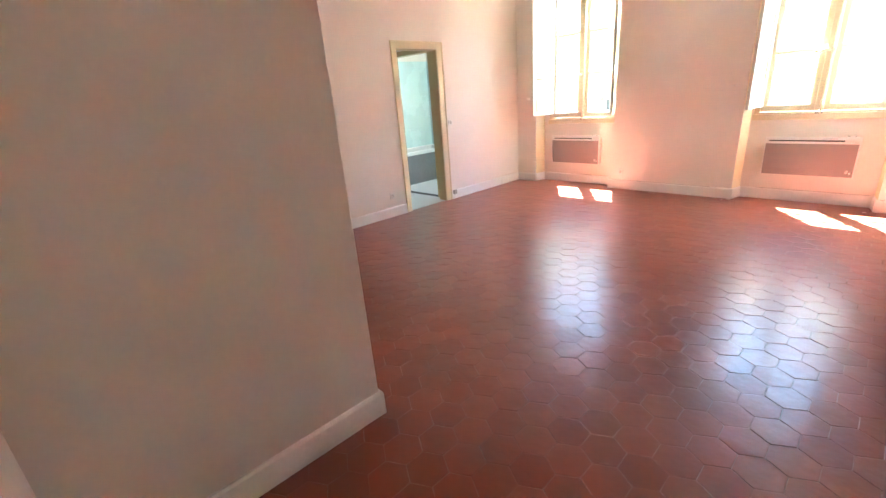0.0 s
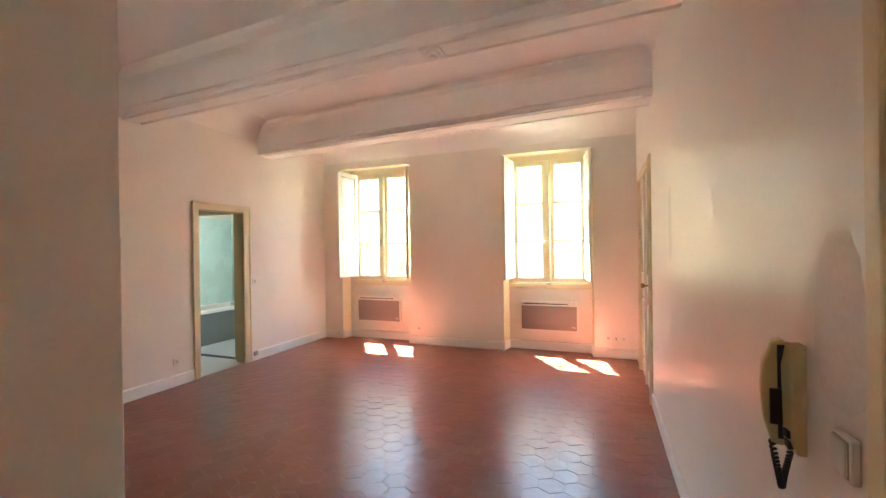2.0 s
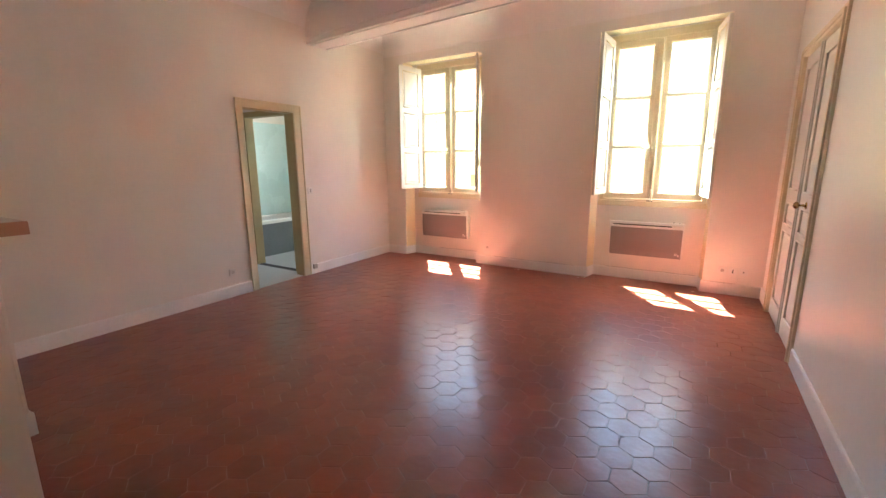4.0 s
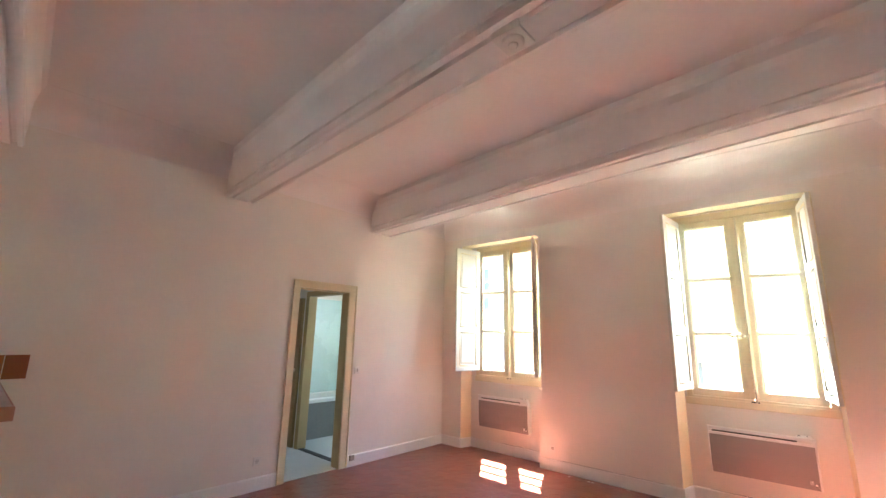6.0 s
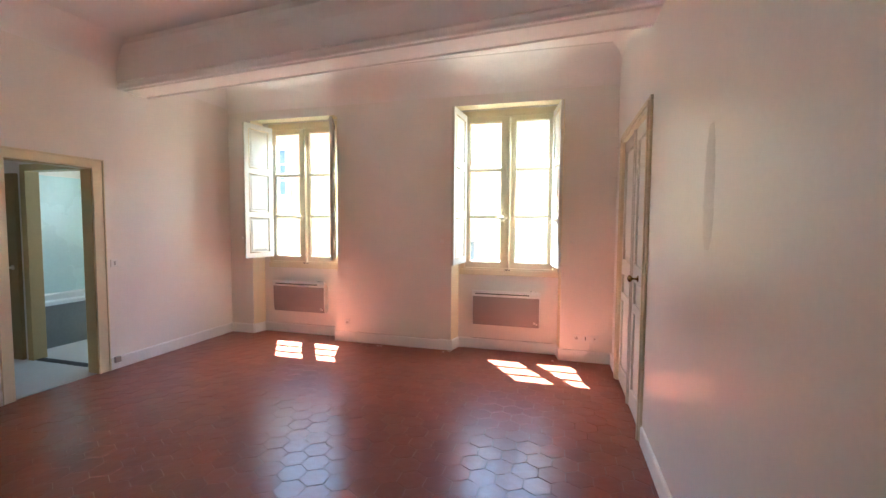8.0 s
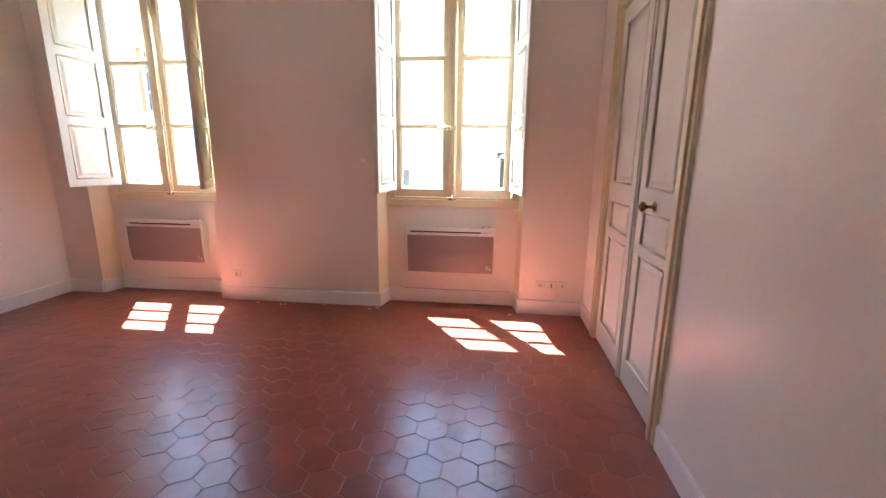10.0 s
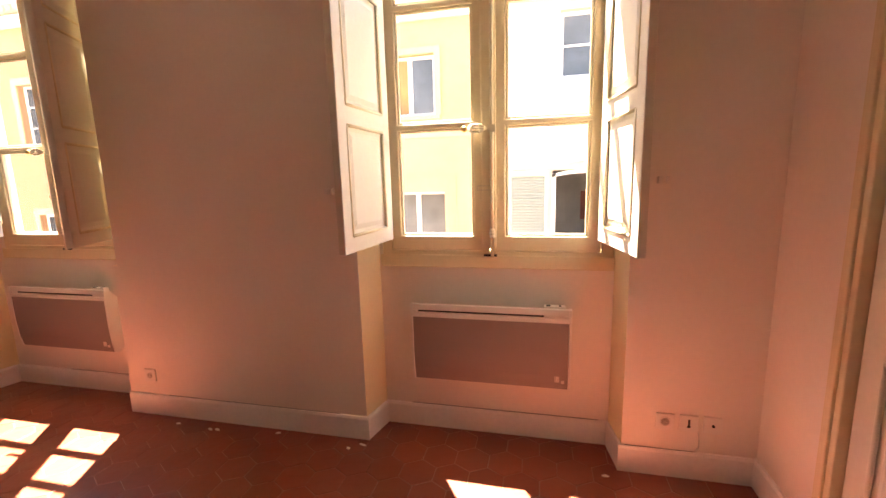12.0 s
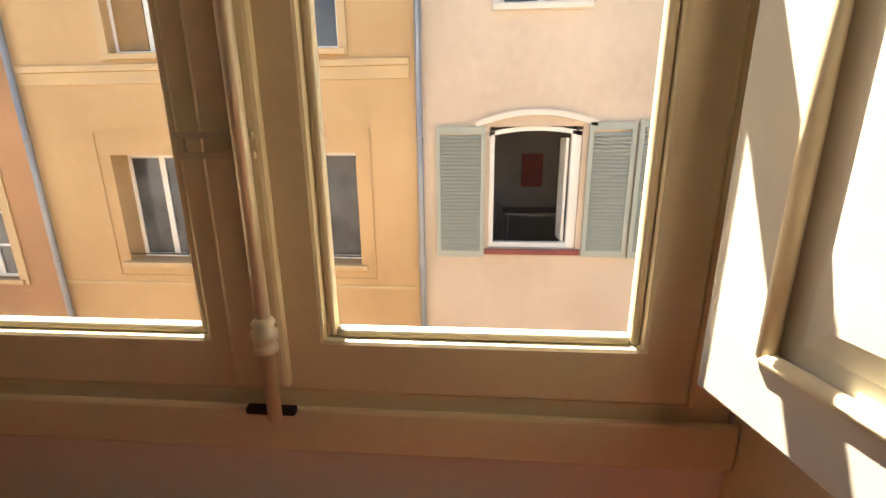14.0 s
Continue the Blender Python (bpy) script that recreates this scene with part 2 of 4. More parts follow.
def thing(name, m=None, label="", category="", group="", kind=""):
    ob = new(name)
    ob.empty_display_size = 0.1
    if m:
        ob.matrix_basis = m
    return tagged(ob, label, category, group, kind)


def structure(ob, label, category):
    return tagged(ob, label, category, kind="structure")


# ---- the room's shell ----
LEFT, BACK, TOP = -4.93, -7.2, 3.28
SHIFT = -2.78
NICHES = [(-1.795 + s, -0.545 + s) for s in (0, SHIFT)]
SHIFT_WIN = -2.71
WINS = [(-1.73 + s, -0.58 + s) for s in (0, SHIFT_WIN)]
BATH_WIN = (-6.05, -5.4, 1.25, 2.25)


def outer_wall(x, y, z):
    for a, b in NICHES:
        if a < x < b and y < 0.185 and z < 2.86:
            return False
    for a, b in WINS:
        out = 0.12 if y > 0.27 else 0.0
        if a - out < x < b + out and 0.9 < z < (3.1 if out else 2.84):
            return False
    if BATH_WIN[0] < x < BATH_WIN[1] and BATH_WIN[2] < z < BATH_WIN[3]:
        return False
    return True


bm = bmesh.new()
xs = sorted({-7.2, *BATH_WIN[:2], *[v for n in NICHES for v in n], *[v for n in WINS for v in n], *[v for a, b in WINS for v in (a - 0.12, b + 0.12)], 0.2})
solid(bm, xs, [0.0, 0.185, 0.27, 0.38], [-0.3, 0.0, 0.9, 1.25, 2.25, 2.84, 2.86, 3.1, 3.5], outer_wall)
bm.faces.ensure_lookup_table()
for a, b in NICHES:
    for v in bm.verts:
        if abs(v.co.y - 0.185) < 1e-4 and v.co.z < 2.87:
            if abs(v.co.x - a) < 1e-4:
                v.co.x += 0.045
            elif abs(v.co.x - b) < 1e-4:
                v.co.x -= 0.03
for f in bm.faces:
    c, n = f.calc_center_median(), f.normal
    f.normal_update()
    if 0.0 < c.y < 0.3 and (abs(f.normal.x) > 0.7 or abs(f.normal.z) > 0.7) and c.x > -4.7 and 0 < c.z < 3:
        f.material_index = 1
wall_n = structure(part("wall_north", bm, [PLASTER, REVEAL]), "off-white plastered street wall with two window niches", "wall")

# Unseen opening added in the west wall to brighten the back of the room.
FILL_OPENING = (-7.0, -6.1, 0.95, 1.35)
DOOR_L = (-2.45, -1.755, 2.02)


def left_filled(x, y, z):
    if FILL_OPENING[0] < y < FILL_OPENING[1] and FILL_OPENING[2] < z < FILL_OPENING[3]:
        return False
    return not (DOOR_L[0] < y < DOOR_L[1] and z < DOOR_L[2])


bm = bmesh.new()
solid(bm, [LEFT - 0.13, LEFT], [BACK, *FILL_OPENING[:2], DOOR_L[0], DOOR_L[1], -0.001], [-0.3, 0.0, FILL_OPENING[2], FILL_OPENING[3], DOOR_L[2], 3.5], left_filled)
structure(part("wall_west", bm, PLASTER), "off-white plastered wall with a bathroom doorway", "wall")

CLOSET = (-1.64, -0.45, 2.30)
ENTRY = (-6.05, -5.17, 2.08)


def right_filled(x, y, z):
    if x > 0.06:
        return True
    return not (CLOSET[0] < y < CLOSET[1] and z < CLOSET[2]) and not (ENTRY[0] < y < ENTRY[1] and z < ENTRY[2])


bm = bmesh.new()
solid(bm, [0.0, 0.06, 0.2], sorted({BACK, *ENTRY[:2], *CLOSET[:2], -0.001}), [-0.3, 0.0, ENTRY[2], CLOSET[2], 3.5], right_filled)
structure(part("wall_east", bm, SATIN), "off-white satin-painted wall with patched marks", "wall")
structure(boxes("wall_south", PLASTER, (LEFT, 0.0, BACK - 0.15, BACK, -0.3, 3.5)), "plain off-white back wall", "wall")
bm = bmesh.new()
solid(bm, [-2.14, -2.03], [-6.3, -5.07], [0.0, 3.4], lambda x, y, z: True)
structure(part("wall_partition", bm, PLASTER, bevel=0.006), "off-white partition wall beside the entrance", "wall")
structure(boxes("wall_entrance", PLASTER, (-2.03, 0.0, -6.45, -6.19, 0.0, 3.4)), "off-white wall closing the entrance", "wall")

# Unseen wall, added to block the west opening's light from beams and ceiling.
structure(boxes("wall_kitchen_header", PLASTER, (LEFT, -2.14, -5.9, -5.8, 1.85, 3.4)), "unseen off-white wall added to keep light off the beams", "wall")

# floor bed below the tiles
structure(boxes("floor", GROUT, (LEFT - 0.13, 0.2, BACK, 0.3, -0.06, -0.0018)), "red hexagonal terracotta tile floor, waxed", "floor")

# ceiling with coves along three walls
bm = bmesh.new()
box(bm, LEFT - 0.1, 0.1, BACK, 0.1, TOP, TOP + 0.12)


def cove(bm, p, q, inward, r=0.36, n=10):
    p, q, w = Vector(p), Vector(q), Vector(inward)
    rows = []
    for i in range(n + 1):
        a = math.pi / 2 * i / n
        off = w * (r * (1 - math.cos(a)) - 0.004)
        z = TOP - r + r * math.sin(a)
        rows.append([bm.verts.new((e + off) * 1.0 + Vector((0, 0, z + 0.002))) for e in (p, q)])
    for a, b in zip(rows, rows[1:]):
        bm.faces.new((a[0], a[1], b[1], b[0])).smooth = True
    back = [bm.verts.new(e + w * -0.05 + Vector((0, 0, z))) for z in (TOP - r, TOP + 0.05) for e in (p, q)]
    bm.faces.new((rows[0][0], rows[0][1], back[1], back[0]))
    bm.faces.new((back[0], back[1], back[3], back[2]))
    bm.faces.new((rows[-1][0], rows[-1][1], back[3], back[2]))


cove(bm, (LEFT, 0, 0), (0, 0, 0), (0, -1, 0))
cove(bm, (LEFT, 0, 0), (LEFT, BACK, 0), (1, 0, 0), r=0.3)
cove(bm, (0, 0, 0), (0, BACK, 0), (-1, 0, 0), r=0.14)
structure(part("ceiling", bm, CEILING), "white plaster ceiling with coved edges", "ceiling")


def beam(yl, yr, w, z0=2.84, right=0.0):
    """A moulded plaster beam across the room, a little out of square."""
    h = w / 2
    prof = [(-h - 0.07, TOP + 0.01), (-h - 0.03, TOP - 0.03), (-h - 0.008, TOP - 0.09), (-h, TOP - 0.15), (-h, z0 + 0.075), (-h + 0.014, z0 + 0.068), (-h + 0.014, z0 + 0.034), (-h - 0.004, z0 + 0.026),
            (-h, z0 + 0.004), (-h + 0.012, z0), (-h + 0.03, z0), (-h + 0.036, z0 + 0.024), (-h + 0.062, z0 + 0.024), (-h + 0.068, z0)]
    prof = prof + [(-a, b) for a, b in reversed(prof)]
    bm = bmesh.new()
    rings = []
    for x, y in ((LEFT - 0.02, yl), (LEFT / 2, (yl + yr) / 2), (0.02, yr)):
        rings.append([bm.verts.new((x, y + a, b)) for a, b in prof])
    for a, b in zip(rings, rings[1:]):
        for i in range(len(prof) - 1):
            bm.faces.new((a[i], a[i + 1], b[i + 1], b[i]))
    bm.faces.new(rings[0])
    bm.faces.new(rings[-1][::-1])
    return structure(part("ceiling_beam", bm, CEILING), "white moulded plaster ceiling beam", "beam")


beam(-1.31, -1.77, 0.35)
beam(-3.19, -3.495, 0.28)
beam(-4.93, -5.24, 0.27)
beam(-6.55, -6.85, 0.26)


# baseboards
def skirting(p, q, inward, h=0.125, t=0.016):
    p, q, w = Vector(p), Vector(q), Vector(inward)
    bm = bmesh.new()
    prof = [(0.0, 0.0), (t, 0.0), (t, h - 0.012), (t - 0.006, h), (0.0, h)]
    a = [bm.verts.new(p + w * d + Vector((0, 0, z))) for d, z in prof]
    b = [bm.verts.new(q + w * d + Vector((0, 0, z))) for d, z in prof]
    n = len(prof)
    for i in range(n):
        bm.faces.new((a[i], a[(i + 1) % n], b[(i + 1) % n], b[i]))
    bm.faces.new(a)
    bm.faces.new(b[::-1])
    return structure(part("baseboard", bm, SKIRT), "white painted wooden baseboard", "baseboard")


skirting((LEFT, BACK, 0), (LEFT, -2.516, 0), (1, 0, 0))
skirting((LEFT, -1.665, 0), (LEFT, 0, 0), (1, 0, 0))
(a1, b1), (a0, b0) = NICHES[0], NICHES[1]
skirting((LEFT + 0.016, 0, 0), (a0, 0, 0), (0, -1, 0))
skirting((b0 - 0.0, 0, 0), (a1 + 0.016, 0, 0), (0, -1, 0))
skirting((b1 - 0.016, 0, 0), (-0.016, 0, 0), (0, -1, 0))
for a, b in NICHES:
    skirting((a + 0.045, 0.185, 0), (b - 0.03, 0.185, 0), (0, -1, 0))
    skirting((a, 0.0, 0), (a + 0.041, 0.169, 0), (1, 0, 0))
    skirting((b, 0.0, 0), (b - 0.027, 0.169, 0), (-1, 0, 0))
skirting((0, -0.375, 0), (0, 0, 0), (-1, 0, 0))
skirting((0, -5.15, 0), (0, -1.72, 0), (-1, 0, 0))
skirting((-2.03, -6.3, 0), (-2.03, -5.07, 0), (1, 0, 0))
skirting((-2.14, -5.07, 0), (-2.014, -5.07, 0), (0, 1, 0))


def crack(pts, w=0.0035):
    """A thin dark gap where a board has come away from the plaster."""
    bm = bmesh.new()
    for p, q in zip(pts, pts[1:]):
        tube(bm, p, q, w / 2, n=5)
    return tagged(part("board_gap", bm, DARK_SLOT), "thin dark gap above the baseboard", "crack", "gaps above the baseboards")


rnd = random.Random(11)
for x0, x1, y in ((-1.60, -0.62, 0.184), (-0.53, -0.24, -0.001), (-3.05, -1.95, -0.001), (-4.05, -3.45, 0.184)):
    k = 12
    crack([(x0 + (x1 - x0) * i / k, y - 0.001, 0.1255 + rnd.uniform(-0.0008, 0.0012)) for i in range(k + 1)], rnd.uniform(0.002, 0.0032))

# ---- windows with inner shutters ----
def sash(parent, x0, x1, y, z0, z1, gx0, gx1):
    """A casement with three panes between glazing bars."""
    rows = [(1.062, 1.588), (1.617, 2.138), (2.167, 2.70)]
    zs = sorted({z0, z1, *[v for r in rows for v in r]})
    bm = bmesh.new()
    solid(bm, [x0, gx0, gx1, x1], [y - 0.02, y + 0.025], zs,
          lambda x, yy, z: not (gx0 < x < gx1 and any(a < z < b for a, b in rows)))
    s = part("sash", bm, CREAM, parent, "cream-painted casement", bevel=0.006)
    for a, b in rows:
        p = boxes("pane", GLASS, (gx0 - 0.004, gx1 + 0.004, y + 0.006, y + 0.010, a - 0.004, b + 0.004), parent=s, label="glass pane with a grey tint that dims the street")
        p.visible_shadow = False
        bm = bmesh.new()
        w = 0.012
        for q in ((gx0, gx0 + w, a, b), (gx1 - w, gx1, a, b), (gx0 + w, gx1 - w, a, a + w), (gx0 + w, gx1 - w, b - w, b)):
            box(bm, q[0], q[1], y - 0.012, y + 0.005, q[2], q[3])
        part("bead", bm, CREAM, s, bevel=0.004)
    return s


def window(name):
    w = thing(name, None, "cream double casement window with three panes a side", "window", kind="structure")
    bm = bmesh.new()
    solid(bm, [-1.728, -1.675, -0.635, -0.582], [0.18, 0.268], [0.902, 0.985, 2.765, 2.838],
          lambda x, y, z: not (-1.675 < x < -0.635 and 0.985 < z < 2.765))
    part("window_frame", bm, CREAM, w, bevel=0.006)
    boxes("window_sill", PALE_STONE, (-1.728, -0.582, 0.272, 0.43, 0.86, 0.955), parent=w, label="pale stone outer sill", bevel=0.01)
    boxes("apron_board", CREAM, (-1.74, -0.575, 0.168, 0.179, 0.898, 0.965), parent=w, bevel=0.005)
    sash(w, -1.672, -1.164, 0.193, 0.988, 2.762, -1.618, -1.238)
    sash(w, -1.158, -0.638, 0.193, 0.988, 2.762, -1.083, -0.70)
    boxes("meeting_strip", CREAM, (-1.20, -1.128, 0.158, 0.1725, 1.0, 2.75), parent=w, bevel=0.006)
    bm = bmesh.new()
    tube(bm, (-1.146, 0.148, 0.965), (-1.146, 0.148, 2.74), 0.0085)
    turned(bm, (-1.146, 0.148, 1.055), (0, 0, 1), [(0, 0.009), (0.004, 0.014), (0.012, 0.014), (0.016, 0.010), (0.02, 0.015), (0.03, 0.015), (0.034, 0.010), (0.04, 0.014), (0.048, 0.009)])
    rod = part("bolt_rod", bm, STEEL, w, "cream-painted espagnolette rod")
    bm = bmesh.new()
    box(bm, -1.165, -1.128, 0.134, 0.158, 1.558, 1.592)
    for dz in (-0.016, 0.0, 0.016):
        tube(bm, (-1.165, 0.126, 1.575), (-1.20, 0.12, 1.575 + dz), 0.004, 0.006, 8)
        tube(bm, (-1.20, 0.12, 1.575 + dz), (-1.235, 0.12, 1.575 + dz), 0.006, 0.006, 8)
        tube(bm, (-1.235, 0.12, 1.575 + dz), (-1.262, 0.12, 1.575), 0.006, 0.004, 8)
    part("bolt_handle", bm, STEEL, rod, "pale openwork bolt handle")
    bm = bmesh.new()
    bmesh.ops.create_icosphere(bm, subdivisions=2, radius=0.016, matrix=Matrix.Translation((-1.272, 0.12, 1.575)))
    for f in bm.faces:
        f.smooth = True
    part("handle_knob", bm, BRASS, rod, "round dull metal knob")
    bm = bmesh.new()
    box(bm, -1.215, -1.135, 0.152, 0.157, 1.285, 1.292)
    box(bm, -1.215, -1.135, 0.152, 0.157, 1.306, 1.313)
    box(bm, -1.221, -1.213, 0.152, 0.157, 1.285, 1.313)
    part("rod_guide", bm, STEEL, rod)
    boxes("keeper", BLACK, (-1.19, -1.125, 0.156, 0.1675, 0.962, 0.972), parent=w, label="dark iron keeper plate", bevel=0.002)
    return w


def leaf(parent, name, w, h, t, rows, mat, stile=0.075, label="", trim=None):
    """A panelled leaf: stiles and rails round fielded panels; x along, y through, z up."""
    zs = sorted({0, h, *[v for r in rows for v in r]})
    inside = lambda x, z: stile < x < w - stile and any(a < z < b for a, b in rows)
    bm = bmesh.new()
    solid(bm, [0, stile, w - stile, w], [-t / 2, t / 2], zs, lambda x, y, z: not inside(x, z))
    lf = part(name, bm, mat, parent, label, bevel=0.004)
    for a, b in rows:
        bm = bmesh.new()
        box(bm, stile - 0.006, w - stile + 0.006, -t * 0.16, t * 0.16, a - 0.006, b + 0.006)
        for s in (-1, 1):
            o = [(stile + 0.022, a + 0.022), (w - stile - 0.022, a + 0.022), (w - stile - 0.022, b - 0.022), (stile + 0.022, b - 0.022)]
            k = 0.022
            i = [(o[0][0] + k, o[0][1] + k), (o[1][0] - k, o[1][1] + k), (o[2][0] - k, o[2][1] - k), (o[3][0] + k, o[3][1] - k)]
            vo = [bm.verts.new((x, s * t * 0.165, z)) for x, z in o]
            vi = [bm.verts.new((x, s * t * 0.36, z)) for x, z in i]
            bm.faces.new(vi)
            for n in range(4):
                bm.faces.new((vo[n], vo[(n + 1) % 4], vi[(n + 1) % 4], vi[n]))
        part("panel", bm, mat, lf)
        bm = bmesh.new()
        for s in (-1, 1):
            for (x0, z0), (x1, z1) in (((stile, a), (w - stile, a)), ((w - stile, a), (w - stile, b)), ((w - stile, b), (stile, b)), ((stile, b), (stile, a))):
                tube(bm, (x0, s * t * 0.40, z0), (x1, s * t * 0.40, z1), 0.0075, n=8)
        part("moulding", bm, trim or mat, lf)
    return lf


def shutter(hinge, tip, label):
    d = Vector(tip) - Vector(hinge)
    ang = math.degrees(math.atan2(d.y, d.x))
    s = thing("window_shutter", pose(hinge[0], hinge[1], 1.05, 0, 0, ang), label, "shutter", "inner window shutters")
    leaf(s, "shutter_leaf", d.length, 1.72, 0.032, [(0.07, 0.52), (0.60, 1.08), (1.16, 1.65)], IVORY, 0.07, trim=CREAM)
    for z in (0.12, 0.86, 1.60):
        bm = bmesh.new()
        tube(bm, (-0.004, 0.0, z - 0.035), (-0.004, 0.0, z + 0.035), 0.008, n=10)
        part("hinge", bm, STEEL, s)
    return s


window("window_1")
w2 = window("window_2")
w2.matrix_basis = pose(SHIFT_WIN, 0, 0)
shutter((-1.662, 0.125), (-1.70, -0.345), "ivory panelled inner shutter folded open into the room")
shutter((-0.648, 0.125), (-0.57, -0.31), "ivory panelled inner shutter open, catching sunlight")
shutter((-4.345, 0.125), (-4.43, -0.31), "ivory panelled inner shutter open near the room corner")
shutter((-3.40, 0.125), (-3.215, -0.28), "ivory panelled inner shutter open, its room side in shade")


# ---- radiators ----
def radiator(x):
    r = thing("panel_heater", pose(x, 0.185, 0.305), "white electric panel heater with grey perforated front", "heater", "heaters under the windows")
    w, h = 0.80, 0.415
    bm = bmesh.new()
    side = [(0.0, 0.03), (0.0, h - 0.07), (-0.06, h), (-0.088, h), (-0.088, h - 0.045), (-0.088, 0.18), (-0.082, 0.07), (-0.07, 0.0), (-0.03, 0.0)]
    for x0, x1 in ((0.0, 0.012), (w - 0.012, w)):
        bs = bmesh.new()
        a = [bs.verts.new((x0, y, z)) for y, z in side]
        b = [bs.verts.new((x1, y, z)) for y, z in side]
        bs.faces.new(a)
        bs.faces.new(b[::-1])
        for i in range(len(side)):
            bs.faces.new((a[i], b[i], b[(i + 1) % len(side)], a[(i + 1) % len(side)]))
        part("side_panel", bs, WHITE_METAL, r, bevel=0.003)
    box(bm, 0.012, w - 0.012, -0.088, -0.066, h - 0.03, h)
    box(bm, 0.012, w - 0.012, -0.04, -0.005, 0.02, h - 0.075)
    box(bm, 0.012, 0.035, -0.088, -0.07, h - 0.045, h - 0.03)
    box(bm, w - 0.035, w - 0.012, -0.088, -0.07, h - 0.045, h - 0.03)
    part("casing", bm, WHITE_METAL, r, bevel=0.003)
    boxes("front_rail", WHITE_METAL, (0.012, w - 0.012, -0.087, -0.07, h - 0.068, h - 0.047), parent=r, bevel=0.003)
    boxes("outlet_slot", DARK_SLOT, (0.035, w - 0.035, -0.06, -0.045, h - 0.047, h - 0.031), parent=r)
    bm = bmesh.new()
    prof = [(-0.086, h - 0.069), (-0.086, 0.18), (-0.080, 0.075), (-0.066, 0.004)]
    a = [bm.verts.new((0.014, y, z)) for y, z in prof]
    b = [bm.verts.new((w - 0.014, y, z)) for y, z in prof]
    c = [bm.verts.new((0.014, y + 0.012, z)) for y, z in prof]
    d = [bm.verts.new((w - 0.014, y + 0.012, z)) for y, z in prof]
    for i in range(3):
        bm.faces.new((a[i], b[i], b[i + 1], a[i + 1]))
        bm.faces.new((c[i], c[i + 1], d[i + 1], d[i]))
    bm.faces.new((a[0], c[0], d[0], b[0]))
    bm.faces.new((a[3], b[3], d[3], c[3]))
    part("grille", bm, GRILLE, r, "grey-brown perforated steel front")
    bm = bmesh.new()
    for i in range(4):
        box(bm, w - 0.075 + i * 0.006, w - 0.072 + i * 0.006, -0.0835, -0.079, 0.045, 0.075)
    box(bm, w - 0.045, w - 0.03, -0.083, -0.078, 0.04, 0.055)
    part("maker_plate", bm, WHITE_METAL, r)
    bm = bmesh.new()
    box(bm, w - 0.13, w - 0.03, -0.064, -0.03, h - 0.08, h + 0.008)
    part("control_box", bm, WHITE_PLASTIC, r, bevel=0.003)
    for x0, x1 in ((w - 0.12, w - 0.10), (w - 0.06, w - 0.05)):
        boxes("switch_button", BLACK, (x0, x1, -0.060, -0.040, h + 0.006, h + 0.0105), parent=r)
    return r


radiator(-1.566)
radiator(-1.566 + SHIFT)


# ---- sockets and switches ----
def outlet(m, kind="socket", label="white wall socket just above the baseboard"):
    """Plate in local x-z, facing local -y."""
    s = thing("light_switch" if kind == "switch" else "wall_socket", m, label, "switch" if kind == "switch" else "socket", "wall plates")
    boxes("plate", WHITE_PLASTIC, (-0.038, 0.038, -0.010, 0.0, -0.038, 0.038), parent=s, bevel=0.003)
    if kind == "socket":
        bm = bmesh.new()
        turned(bm, (0, -0.009, 0), (0, -1, 0), [(0, 0.024), (0.003, 0.024), (0.003, 0.019), (-0.0, 0.018)])
        part("socket_rim", bm, WHITE_PLASTIC, s)
        # the well's shade is given by a grey disc
        bm = bmesh.new()
        turned(bm, (0, -0.0092, 0), (0, -1, 0), [(0, 0.0175), (0.0008, 0.0175)])
        for dx in (-0.0095, 0.0095):
            tube(bm, (dx, -0.010, 0), (dx, -0.0115, 0), 0.0035, n=8)
        part("socket_well", bm, GREY_PLASTIC_AND_SHADE, s, "socket well, coloured grey for its shade")
    elif kind == "switch":
        boxes("rocker", GREY_PLASTIC_AND_SHADE, (-0.008, 0.008, -0.014, -0.009, -0.02, 0.02), parent=s, bevel=0.002)
    elif kind == "phone":
        boxes("jack_slot", BLACK, (-0.004, 0.004, -0.012, -0.009, -0.012, 0.02), (-0.007, 0.007, -0.012, -0.009, -0.018, -0.011), parent=s)
    else:
        bm = bmesh.new()
        tube(bm, (0, -0.009, 0), (0, -0.016, 0), 0.006, n=10)
        part("aerial_pin", bm, BLACK, s)
    return s


outlet(pose(-0.37, 0, 0.262), "socket", "white wall socket in a row of three plates")
outlet(pose(-0.275, 0, 0.262), "phone", "white telephone jack plate in a row of three")
outlet(pose(-0.18, 0, 0.262), "aerial", "white aerial plate in a row of three")
outlet(pose(-3.16, 0, 0.245))
on_left = lambda y, z: pose(LEFT, y, z, 0, 0, 90)
outlet(on_left(-2.73, 0.27))
outlet(on_left(-1.58, 1.085), "switch", "white light switch beside the bathroom doorway")
outlet(on_left(-4.76, 1.385), "socket", "white wall socket above the bar counter")
j = thing("junction_box", on_left(-1.60, 0.10), "small grey junction box on the baseboard", "socket")
boxes("cover", GREY_PLASTIC_AND_SHADE, (-0.03, 0.03, -0.04, -0.017, -0.03, 0.03), parent=j, bevel=0.004)
bm = bmesh.new()
pts = [(-0.235, -0.006, 0.224), (-0.228, -0.006, 0.19), (-0.228, -0.006, 0.15), (-0.24, -0.006, 0.128)]
for p, q in zip(pts, pts[1:]):
    tube(bm, p, q, 0.003, n=8)
tagged(part("telephone_cable", bm, WHITE_PLASTIC), "thin white cable running down to the baseboard", "cable")


